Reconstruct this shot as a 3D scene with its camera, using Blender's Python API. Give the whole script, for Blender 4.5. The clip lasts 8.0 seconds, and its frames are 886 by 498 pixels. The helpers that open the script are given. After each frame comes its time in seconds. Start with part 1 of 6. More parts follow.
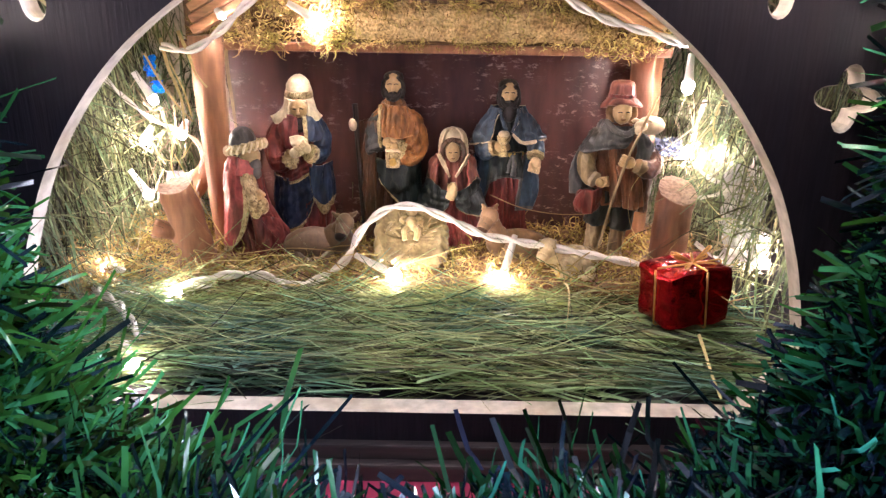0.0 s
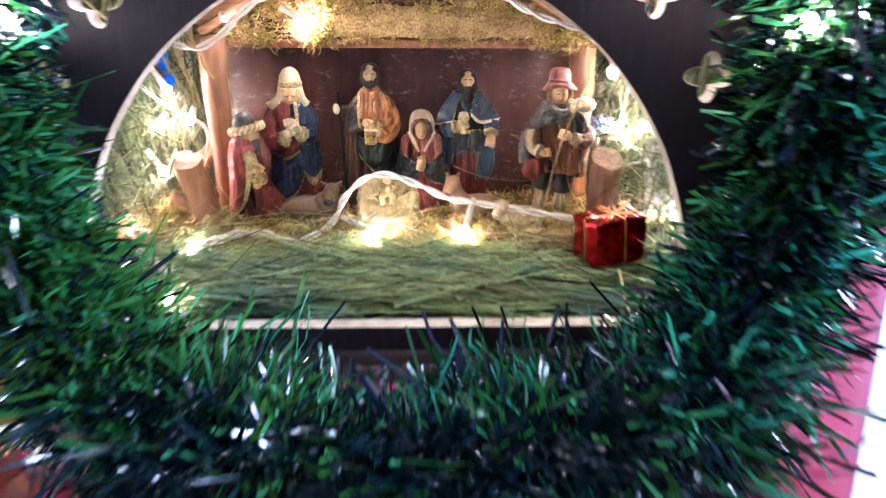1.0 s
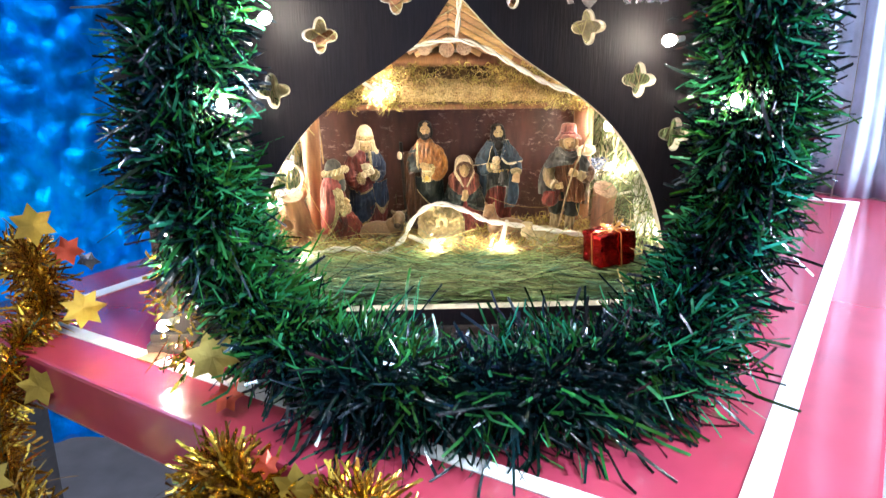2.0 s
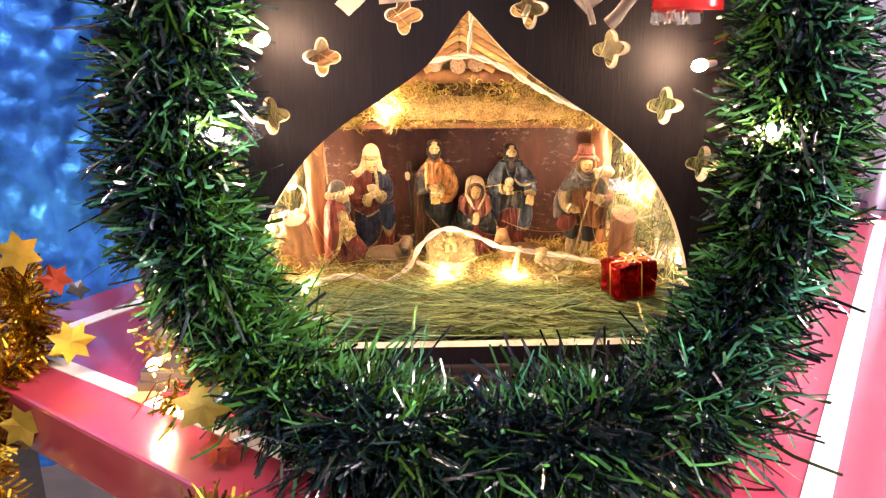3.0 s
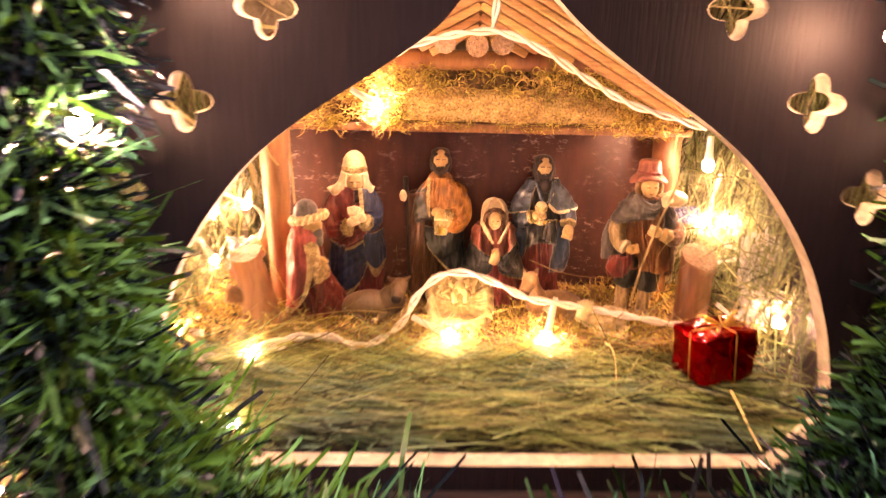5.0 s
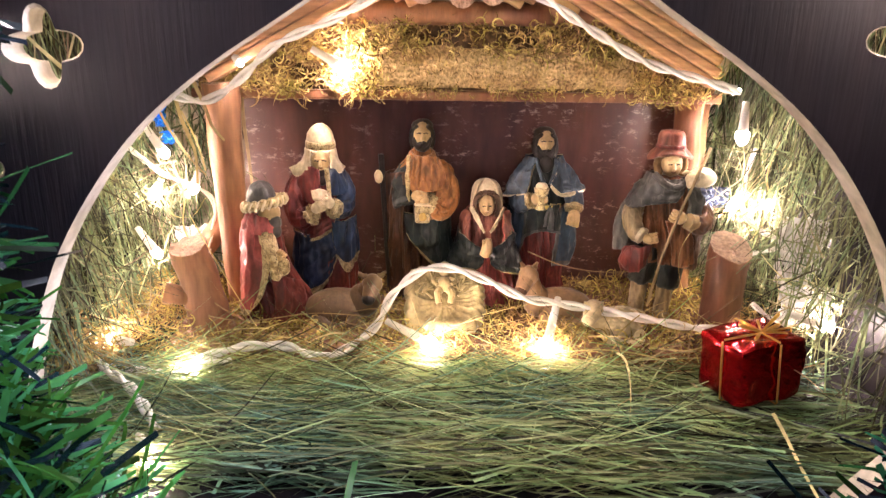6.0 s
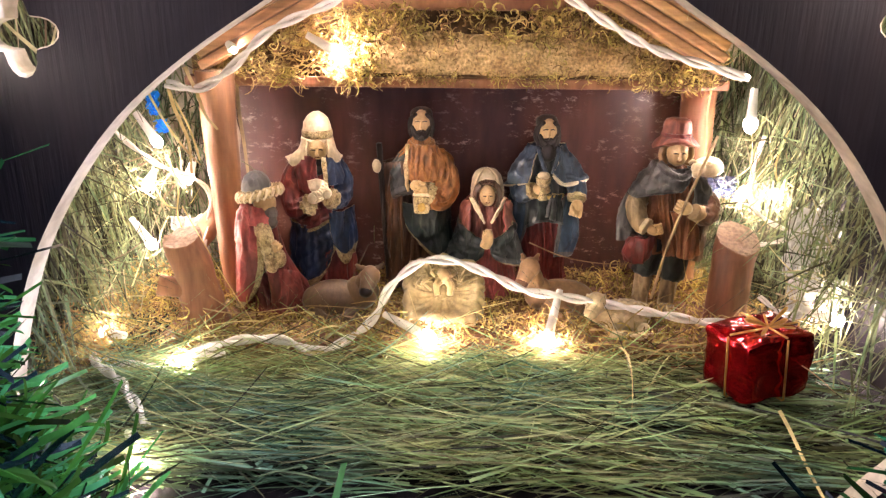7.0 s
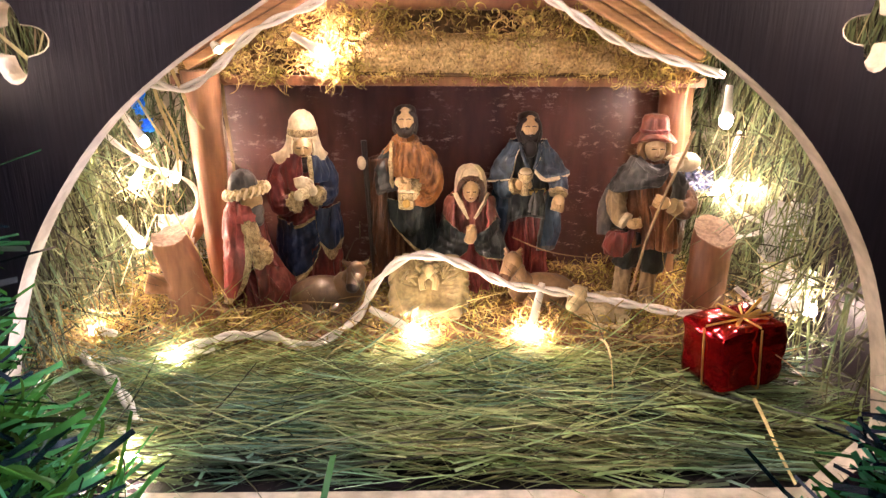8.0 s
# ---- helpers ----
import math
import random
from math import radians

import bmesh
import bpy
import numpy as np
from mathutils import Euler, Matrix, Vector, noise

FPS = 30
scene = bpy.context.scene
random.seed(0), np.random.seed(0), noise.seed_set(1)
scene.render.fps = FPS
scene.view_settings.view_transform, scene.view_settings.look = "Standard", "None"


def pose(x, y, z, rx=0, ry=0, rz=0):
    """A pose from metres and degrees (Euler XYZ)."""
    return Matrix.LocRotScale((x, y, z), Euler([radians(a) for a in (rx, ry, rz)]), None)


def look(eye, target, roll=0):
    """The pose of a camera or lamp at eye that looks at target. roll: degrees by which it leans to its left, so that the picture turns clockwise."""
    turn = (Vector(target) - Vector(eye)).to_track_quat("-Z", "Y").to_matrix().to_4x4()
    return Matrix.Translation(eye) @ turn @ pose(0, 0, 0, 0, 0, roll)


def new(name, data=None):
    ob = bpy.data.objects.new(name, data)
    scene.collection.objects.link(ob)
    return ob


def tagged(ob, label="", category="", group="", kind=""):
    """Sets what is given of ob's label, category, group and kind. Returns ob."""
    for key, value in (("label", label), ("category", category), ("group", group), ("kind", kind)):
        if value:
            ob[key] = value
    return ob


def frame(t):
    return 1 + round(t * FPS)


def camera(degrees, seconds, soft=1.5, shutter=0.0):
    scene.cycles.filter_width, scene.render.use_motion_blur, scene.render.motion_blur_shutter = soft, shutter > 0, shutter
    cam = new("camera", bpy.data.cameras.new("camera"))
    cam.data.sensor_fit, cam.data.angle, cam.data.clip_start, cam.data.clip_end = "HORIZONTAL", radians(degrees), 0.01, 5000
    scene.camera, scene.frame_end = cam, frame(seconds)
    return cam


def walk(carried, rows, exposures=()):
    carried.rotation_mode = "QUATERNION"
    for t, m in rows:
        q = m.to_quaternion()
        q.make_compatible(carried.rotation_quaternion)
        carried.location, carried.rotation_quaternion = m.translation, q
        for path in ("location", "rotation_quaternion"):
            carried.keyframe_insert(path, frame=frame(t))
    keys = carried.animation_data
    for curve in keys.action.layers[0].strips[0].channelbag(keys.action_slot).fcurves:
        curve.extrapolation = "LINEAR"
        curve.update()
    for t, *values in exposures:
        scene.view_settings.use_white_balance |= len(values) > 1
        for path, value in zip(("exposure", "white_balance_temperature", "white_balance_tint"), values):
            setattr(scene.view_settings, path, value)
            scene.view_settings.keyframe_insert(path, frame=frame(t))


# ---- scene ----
cam = camera(62.0, 8.0, soft=1.35, shutter=0.5)
PATH = [
    (0, (0.024, -0.395, 0.236), (0.023, 1.496, -0.413), 1.0),
    (0.5, (0.033, -0.409, 0.239), (0.041, 1.479, -0.421), 1.0),
    (1, (0.031, -0.53, 0.246), (0.089, 1.356, -0.418), 0.3),
    (1.5, (-0.039, -0.761, 0.27), (0.041, 1.131, -0.376), -0.7),
    (2, (-0.051, -0.78, 0.299), (0.04, 1.133, -0.275), -0.4),
    (2.2, (-0.049, -0.759, 0.312), (0.018, 1.151, -0.278), -0.4),
    (3.3, (-0.048, -0.716, 0.32), (0.014, 1.203, -0.239), 0.0),
    (3.5, (-0.049, -0.713, 0.318), (-0.005, 1.211, -0.228), 0.0),
    (4, (-0.057, -0.696, 0.316), (-0.009, 1.215, -0.272), -0.5),
    (4.5, (-0.066, -0.627, 0.297), (-0.028, 1.275, -0.32), -0.3),
    (5, (-0.049, -0.447, 0.28), (0.025, 1.472, -0.278), 1.5),
    (5.2, (-0.035, -0.396, 0.279), (0.016, 1.518, -0.297), 1.2),
    (6.3, (-0.015, -0.332, 0.247), (0.017, 1.571, -0.365), 0.8),
    (6.5, (-0.012, -0.327, 0.254), (0.014, 1.568, -0.385), 0.7),
    (7, (-0.01, -0.323, 0.252), (0.004, 1.575, -0.379), 0.7),
    (7.5, (-0.01, -0.327, 0.251), (0.022, 1.559, -0.413), 0.6),
    (8, (-0.009, -0.333, 0.259), (0.043, 1.556, -0.394), 0.5),
]
EXPOSURES = [(0.0, 1.49, 6050, 29), (1.0, 1.69, 5650, 25), (1.5, 1.58, 5700, 8), (2.0, 2.0, 6250, 6), (3.3, 2.26, 11200, 43), (4.5, 2.18, 13900, 64), (5.0, 2.04, 14000, 66), (5.3, 1.88, 10600, 50), (6.3, 1.51, 6550, 29), (7.3, 1.50, 6550, 28), (8.0, 1.47, 7150, 33)]
walk(cam, [(t, look(eye, target, roll)) for t, eye, target, roll in PATH], EXPOSURES)

# ---- world and room light ----
world = bpy.data.worlds.new("world")
scene.world = world
world.use_nodes = True
world.node_tree.nodes["Background"].inputs[0].default_value = (0.55, 0.7, 1.0, 1)
world.node_tree.nodes["Background"].inputs[1].default_value = 0.3


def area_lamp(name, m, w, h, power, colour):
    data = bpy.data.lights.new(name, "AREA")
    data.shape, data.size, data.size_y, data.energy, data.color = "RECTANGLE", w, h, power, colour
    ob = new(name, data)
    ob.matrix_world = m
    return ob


# unseen fill lamps added: cool from far right, overhead, and behind the camera
area_lamp("right_fill", look((1.97, -0.52, 0.78), (0.0, 0.0, 0.1)), 1.0, 1.2, 108.0, (0.68, 0.79, 1.0))
area_lamp("overhead_fill", look((-0.7, -0.6, 1.74), (-0.2, 0.0, 0.0)), 1.1, 0.08, 8.0, (0.9, 0.95, 1.0))
area_lamp("rear_fill", look((-0.2, -1.92, 1.55), (0.0, 0.2, 0.1)), 1.4, 0.3, 0.9, (1.0, 0.93, 0.86))

# ---- materials ----


def material(name, colour, rough=0.5, metal=0.0, grain=60.0, vary=0.25, bump=0.15, stretch=(1, 1, 1), second=None, spots=None, coat=0.0, per_object=0.0, per_island=0.0, depth=0.002, subsurface=0.0, spot_cut=0.59, thin=0.0, specular=0.5, ridge_tint=None, spot_stretch=None, drapery=0.0):
    """Base colour varied at two scales, with fine relief. grain: noise scale per metre; second: the colour of large stains; spots: colour of sparse wear."""
    m = bpy.data.materials.new(name)
    m.use_nodes = True
    nt = m.node_tree
    link = nt.links.new
    bsdf = nt.nodes["Principled BSDF"]
    bsdf.inputs["Roughness"].default_value = rough
    bsdf.inputs["Metallic"].default_value = metal
    bsdf.inputs["Coat Weight"].default_value = coat
    bsdf.inputs["Coat Roughness"].default_value = 0.12
    bsdf.inputs["Specular IOR Level"].default_value = specular
    if subsurface:
        bsdf.inputs["Subsurface Weight"].default_value = subsurface
        bsdf.inputs["Subsurface Radius"].default_value = (0.004, 0.003, 0.002)
    coord = nt.nodes.new("ShaderNodeTexCoord")
    mapping = nt.nodes.new("ShaderNodeMapping")
    mapping.inputs["Scale"].default_value = stretch
    link(coord.outputs["Object"], mapping.inputs["Vector"])
    fine = nt.nodes.new("ShaderNodeTexNoise")
    fine.inputs["Scale"].default_value, fine.inputs["Detail"].default_value = grain, 6.0
    link(mapping.outputs["Vector"], fine.inputs["Vector"])
    large = nt.nodes.new("ShaderNodeTexNoise")
    large.inputs["Scale"].default_value, large.inputs["Detail"].default_value = grain / 7, 3.0
    link(mapping.outputs["Vector"], large.inputs["Vector"])
    ramp = nt.nodes.new("ShaderNodeMapRange")
    ramp.inputs["From Min"].default_value, ramp.inputs["From Max"].default_value = 0.3, 0.7
    ramp.inputs["To Min"].default_value, ramp.inputs["To Max"].default_value = 1 - vary, 1 + vary
    link(fine.outputs["Fac"], ramp.inputs["Value"])
    mix = nt.nodes.new("ShaderNodeMix")
    mix.data_type = "RGBA"
    mix.inputs["A"].default_value = (*colour, 1)
    mix.inputs["B"].default_value = (*(second or [c * (1 - vary) for c in colour]), 1)
    stain = nt.nodes.new("ShaderNodeMapRange")
    stain.inputs["From Min"].default_value, stain.inputs["From Max"].default_value = 0.42, 0.62
    link(large.outputs["Fac"], stain.inputs["Value"])
    link(stain.outputs["Result"], mix.inputs["Factor"])
    hsv = nt.nodes.new("ShaderNodeHueSaturation")
    link(mix.outputs["Result"], hsv.inputs["Color"])
    value = ramp.outputs["Result"]
    for amount, node, socket in ((per_object, "ShaderNodeObjectInfo", "Random"), (per_island, "ShaderNodeNewGeometry", "Random Per Island")):
        if amount:
            info = nt.nodes.new(node)
            spread = nt.nodes.new("ShaderNodeMapRange")
            spread.inputs["To Min"].default_value, spread.inputs["To Max"].default_value = 1 - amount, 1 + amount
            link(info.outputs[socket], spread.inputs["Value"])
            times = nt.nodes.new("ShaderNodeMath")
            times.operation = "MULTIPLY"
            link(value, times.inputs[0])
            link(spread.outputs["Result"], times.inputs[1])
            value = times.outputs["Value"]
            hue = nt.nodes.new("ShaderNodeMapRange")
            hue.inputs["To Min"].default_value, hue.inputs["To Max"].default_value = 0.5 - amount * 0.06, 0.5 + amount * 0.06
            link(info.outputs[socket], hue.inputs["Value"])
            link(hue.outputs["Result"], hsv.inputs["Hue"])
    link(value, hsv.inputs["Value"])
    colour_out = hsv.outputs["Color"]
    if spots:
        scratch = nt.nodes.new("ShaderNodeTexNoise")
        scratch.inputs["Scale"].default_value, scratch.inputs["Detail"].default_value, scratch.inputs["Roughness"].default_value = grain * 0.6, 10.0, 0.75
        link(coord.outputs["Object"], scratch.inputs["Vector"])
        if spot_stretch:
            lines = nt.nodes.new("ShaderNodeMapping")
            lines.inputs["Scale"].default_value = spot_stretch
            lines.inputs["Rotation"].default_value = (0, 0.35, 0)
            link(coord.outputs["Object"], lines.inputs["Vector"])
            link(lines.outputs["Vector"], scratch.inputs["Vector"])
        cut = nt.nodes.new("ShaderNodeMapRange")
        cut.inputs["From Min"].default_value, cut.inputs["From Max"].default_value = spot_cut, spot_cut + 0.06
        link(scratch.outputs["Fac"], cut.inputs["Value"])
        over = nt.nodes.new("ShaderNodeMix")
        over.data_type = "RGBA"
        over.inputs["B"].default_value = (*spots, 1)
        patch = nt.nodes.new("ShaderNodeTexNoise")
        patch.inputs["Scale"].default_value, patch.inputs["Detail"].default_value = grain / 3.5, 2.0
        link(coord.outputs["Object"], patch.inputs["Vector"])
        where = nt.nodes.new("ShaderNodeMapRange")
        where.inputs["From Min"].default_value, where.inputs["From Max"].default_value = 0.44, 0.58
        link(patch.outputs["Fac"], where.inputs["Value"])
        both = nt.nodes.new("ShaderNodeMath")
        both.operation = "MULTIPLY"
        link(cut.outputs["Result"], both.inputs[0])
        link(where.outputs["Result"], both.inputs[1])
        link(both.outputs["Value"], over.inputs["Factor"])
        link(colour_out, over.inputs["A"])
        colour_out = over.outputs["Result"]
    # lighter colour on convex edges
    if ridge_tint:
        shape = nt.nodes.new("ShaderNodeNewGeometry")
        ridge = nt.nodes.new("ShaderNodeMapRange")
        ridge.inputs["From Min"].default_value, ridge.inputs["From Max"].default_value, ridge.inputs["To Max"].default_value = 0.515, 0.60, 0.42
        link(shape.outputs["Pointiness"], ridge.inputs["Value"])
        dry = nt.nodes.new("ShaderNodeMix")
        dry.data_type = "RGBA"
        dry.inputs["B"].default_value = (*ridge_tint, 1)
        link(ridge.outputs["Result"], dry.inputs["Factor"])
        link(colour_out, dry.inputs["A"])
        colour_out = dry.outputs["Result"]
    link(colour_out, bsdf.inputs["Base Color"])
    if drapery:
        lie = nt.nodes.new("ShaderNodeMapping")
        lie.inputs["Scale"].default_value = (1, 1, 0.22)
        lie.inputs["Rotation"].default_value = (0.0, 0.45, 0.0)
        link(coord.outputs["Object"], lie.inputs["Vector"])
        creases = nt.nodes.new("ShaderNodeTexNoise")
        creases.inputs["Scale"].default_value, creases.inputs["Detail"].default_value, creases.inputs["Distortion"].default_value = 105.0, 1.0, 0.4
        link(lie.outputs["Vector"], creases.inputs["Vector"])
        off = nt.nodes.new("ShaderNodeMath")
        off.operation = "SUBTRACT"
        off.inputs[1].default_value = 0.5
        link(creases.outputs["Fac"], off.inputs[0])
        size = nt.nodes.new("ShaderNodeMath")
        size.operation = "ABSOLUTE"
        link(off.outputs["Value"], size.inputs[0])
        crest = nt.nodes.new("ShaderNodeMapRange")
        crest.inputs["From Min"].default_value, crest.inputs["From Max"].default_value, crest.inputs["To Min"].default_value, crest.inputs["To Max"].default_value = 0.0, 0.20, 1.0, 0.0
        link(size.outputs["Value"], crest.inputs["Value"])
        crest_amount = nt.nodes.new("ShaderNodeMapRange")
        crest_amount.inputs["From Min"].default_value, crest_amount.inputs["From Max"].default_value, crest_amount.inputs["To Max"].default_value = 0.80, 1.0, 0.45
        link(crest.outputs["Result"], crest_amount.inputs["Value"])
        crest_mix = nt.nodes.new("ShaderNodeMix")
        crest_mix.data_type = "RGBA"
        crest_mix.inputs["B"].default_value = (*(ridge_tint or colour), 1)
        link(crest_amount.outputs["Result"], crest_mix.inputs["Factor"])
        # darker colour in the grooves between fold crests
        groove_amount = nt.nodes.new("ShaderNodeMapRange")
        groove_amount.inputs["From Min"].default_value, groove_amount.inputs["From Max"].default_value, groove_amount.inputs["To Min"].default_value, groove_amount.inputs["To Max"].default_value = 0.12, 0.60, 0.62, 0.0
        link(crest.outputs["Result"], groove_amount.inputs["Value"])
        groove_mix = nt.nodes.new("ShaderNodeMix")
        groove_mix.data_type = "RGBA"
        groove_mix.inputs["B"].default_value = (*[c * 0.22 for c in colour], 1)
        link(groove_amount.outputs["Result"], groove_mix.inputs["Factor"])
        link(colour_out, groove_mix.inputs["A"])
        link(groove_mix.outputs["Result"], crest_mix.inputs["A"])
        link(crest_mix.outputs["Result"], bsdf.inputs["Base Color"])
        folds = nt.nodes.new("ShaderNodeBump")
        folds.inputs["Strength"].default_value, folds.inputs["Distance"].default_value = drapery, 0.0022
        link(crest.outputs["Result"], folds.inputs["Height"])
        link(folds.outputs["Normal"], bsdf.inputs["Normal"])
    elif bump:
        relief = nt.nodes.new("ShaderNodeBump")
        relief.inputs["Strength"].default_value, relief.inputs["Distance"].default_value = bump, depth
        link(fine.outputs["Fac"], relief.inputs["Height"])
        link(relief.outputs["Normal"], bsdf.inputs["Normal"])
    if thin:
        through_film = nt.nodes.new("ShaderNodeBsdfTranslucent")
        link(colour_out, through_film.inputs["Color"])
        blend = nt.nodes.new("ShaderNodeMixShader")
        blend.inputs[0].default_value = thin
        link(bsdf.outputs[0], blend.inputs[1])
        link(through_film.outputs[0], blend.inputs[2])
        link(blend.outputs[0], nt.nodes["Material Output"].inputs["Surface"])
    return m


def glow(name, colour, strength):
    m = bpy.data.materials.new(name)
    m.use_nodes = True
    bsdf = m.node_tree.nodes["Principled BSDF"]
    bsdf.inputs["Base Color"].default_value = (*colour, 1)
    bsdf.inputs["Emission Color"].default_value = (*colour, 1)
    bsdf.inputs["Emission Strength"].default_value = strength
    return m


BULB = glow("lit_bulb", (1.0, 0.875, 0.715), 200.0)
LAMP = glow("small_lit_bulb", (1.0, 0.88, 0.72), 210.0)
PANEL = material("black_stained_panel", (0.0066, 0.0052, 0.0072), 0.55, specular=0.16, grain=90, stretch=(6, 1, 0.35), vary=0.4, bump=0.2, second=(0.0090, 0.0064, 0.0078))
PLY = material("pale_sawn_edge", (0.50, 0.44, 0.34), 0.7, grain=120, vary=0.25, bump=0.3, second=(0.36, 0.30, 0.21))
BASEWOOD = material("dark_base_wood", (0.028, 0.018, 0.015), 0.5, grain=60, stretch=(0.3, 3, 3), vary=0.4, bump=0.3, second=(0.014, 0.011, 0.010))
STAIN = material("red_brown_stained_wood", (0.104, 0.037, 0.028), 0.38, coat=0.2, grain=70, stretch=(1.5, 1.5, 0.4), vary=0.3, bump=0.2, second=(0.060, 0.021, 0.018), spots=(0.34, 0.25, 0.21), spot_cut=0.548, spot_stretch=(2.4, 1, 5.5))
TIMBER = material("brown_peeled_timber", (0.27, 0.128, 0.056), 0.55, grain=90, stretch=(2, 2, 0.3), vary=0.3, bump=0.3, second=(0.18, 0.07, 0.035))
ENDGRAIN = material("raw_end_grain", (0.36, 0.25, 0.17), 0.85, grain=320, vary=0.35, bump=0.9, second=(0.27, 0.17, 0.11), depth=0.003)
SLAT = material("pale_roof_slats", (0.46, 0.25, 0.11), 0.6, grain=100, stretch=(0.3, 3, 3), vary=0.3, bump=0.3, per_object=0.25)
MOSS = material("dry_moss", (0.48, 0.33, 0.125), 0.9, grain=250, vary=0.4, bump=0.3, second=(0.26, 0.19, 0.05), per_island=0.5)
MOSSFELT = material("pressed_moss_felt", (0.52, 0.37, 0.17), 0.9, grain=420, vary=0.5, bump=0.8, second=(0.36, 0.23, 0.09), depth=0.003)
BASEMOSS = material("moss_stained_board", (0.13, 0.075, 0.03), 0.9, grain=200, vary=0.5, bump=0.6, second=(0.06, 0.035, 0.015))
HAY = material("green_dried_grass", (0.255, 0.300, 0.115), 0.45, grain=60, vary=0.25, bump=0.0, second=(0.075, 0.160, 0.095), per_island=0.97, thin=0.25)
HAYPALE = material("straw_coloured_grass", (0.40, 0.41, 0.18), 0.5, grain=60, vary=0.2, bump=0.0, second=(0.24, 0.30, 0.13), per_island=0.6, thin=0.3)
# bulb light put into the colour: paler than the other hay
HAYLIT = material("lit_pale_hay", (0.50, 0.43, 0.26), 0.6, grain=200, vary=0.25, bump=0.0, second=(0.38, 0.34, 0.18), per_island=0.6, thin=0.35)
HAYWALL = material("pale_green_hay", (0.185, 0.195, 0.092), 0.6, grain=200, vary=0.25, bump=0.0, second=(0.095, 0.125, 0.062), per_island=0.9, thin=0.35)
STRAW = material("dry_straw", (0.52, 0.40, 0.17), 0.6, grain=200, vary=0.2, bump=0.0, per_island=0.4)
WIRE = material("white_plastic_wire", (0.72, 0.70, 0.66), 0.35, grain=150, vary=0.06, bump=0.05)
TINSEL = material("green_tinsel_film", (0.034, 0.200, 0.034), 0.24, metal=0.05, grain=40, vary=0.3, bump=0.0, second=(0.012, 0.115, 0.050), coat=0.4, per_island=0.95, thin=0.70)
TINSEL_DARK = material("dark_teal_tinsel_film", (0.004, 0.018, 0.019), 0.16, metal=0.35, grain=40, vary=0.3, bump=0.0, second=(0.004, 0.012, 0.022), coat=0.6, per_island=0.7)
CORE = material("twisted_wire_core", (0.03, 0.05, 0.04), 0.4, metal=0.7, grain=200)
GOLD = material("gold_tinsel_film", (0.52, 0.34, 0.065), 0.20, metal=0.95, grain=40, vary=0.3, bump=0.0, second=(0.5, 0.25, 0.03), per_island=0.5)
GOLDSTAR = material("gold_foil_star", (0.34, 0.27, 0.070), 0.48, metal=0.6, grain=40, vary=0.3, bump=0.6, second=(0.32, 0.21, 0.025), depth=0.004)
REDSTAR = material("orange_red_foil_star", (0.26, 0.03, 0.010), 0.35, metal=0.6, grain=80, vary=0.2, bump=0.3)
REDPAPER = material("glossy_red_paper", (0.36, 0.040, 0.066), 0.22, grain=14, vary=0.12, bump=0.06, second=(0.31, 0.034, 0.068), coat=0.85, depth=0.004)
TAPE = material("white_tape", (0.78, 0.78, 0.80), 0.35, grain=60, vary=0.06, bump=0.1)
FLOORTILE = material("pale_grey_floor_tile", (0.42, 0.44, 0.48), 0.35, grain=12, vary=0.15, bump=0.05)
WALLPAINT = material("brown_grey_wall_paint", (0.20, 0.16, 0.15), 0.7, grain=10, vary=0.2, bump=0.1)
CEIL = material("ceiling_paint", (0.55, 0.55, 0.55), 0.8, grain=10, vary=0.1, bump=0.1)
CURTAIN = material("blue_grey_sheet", (0.38, 0.43, 0.56), 0.30, grain=20, vary=0.2, bump=0.1, second=(0.30, 0.33, 0.45), coat=0.3)
FOIL = material("crinkled_blue_foil", (0.001, 0.22, 0.80), 0.45, metal=0.55, specular=0.1, grain=22, vary=0.4, bump=0.8, second=(0.002, 0.33, 0.93), coat=0.0, depth=0.012)
GIFTRED = material("red_metallic_wrap", (0.50, 0.010, 0.016), 0.13, metal=0.9, grain=30, vary=0.2, bump=0.5, second=(0.28, 0.004, 0.008), depth=0.003)
GOLDCORD = material("gold_cord", (0.75, 0.48, 0.12), 0.3, metal=0.9, grain=300, vary=0.2, bump=0.4)
RIBBON = material("cream_satin_ribbon", (0.42, 0.35, 0.28), 0.3, grain=60, stretch=(4, 4, 0.5), vary=0.15, bump=0.15)
ORNRED = material("red_ornament_gloss", (0.55, 0.02, 0.02), 0.2, grain=40, vary=0.1, bump=0.0, coat=0.6)
SILVER = material("silver_foil", (0.75, 0.76, 0.78), 0.2, metal=0.95, grain=120, vary=0.1, bump=0.4)


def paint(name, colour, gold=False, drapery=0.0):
    """Glossy model paint: lighter on ridges and fold crests, darker in the fold grooves."""
    return material("painted_" + name, colour, 0.36, coat=0.16, metal=0.5 if gold else 0.0, grain=300, vary=0.25, bump=0.30, stretch=(1, 1, 0.7), second=[c * 0.72 for c in colour], depth=0.001, ridge_tint=[c * 1.5 + 0.06 * b for c, b in zip(colour, (0.62, 0.52, 0.34))], drapery=drapery)


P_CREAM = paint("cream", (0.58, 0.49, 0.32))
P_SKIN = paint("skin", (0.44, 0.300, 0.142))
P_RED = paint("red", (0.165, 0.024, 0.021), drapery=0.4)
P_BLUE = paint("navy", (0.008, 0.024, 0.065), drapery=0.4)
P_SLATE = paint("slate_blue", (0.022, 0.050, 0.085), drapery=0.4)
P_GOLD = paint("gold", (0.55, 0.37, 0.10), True)
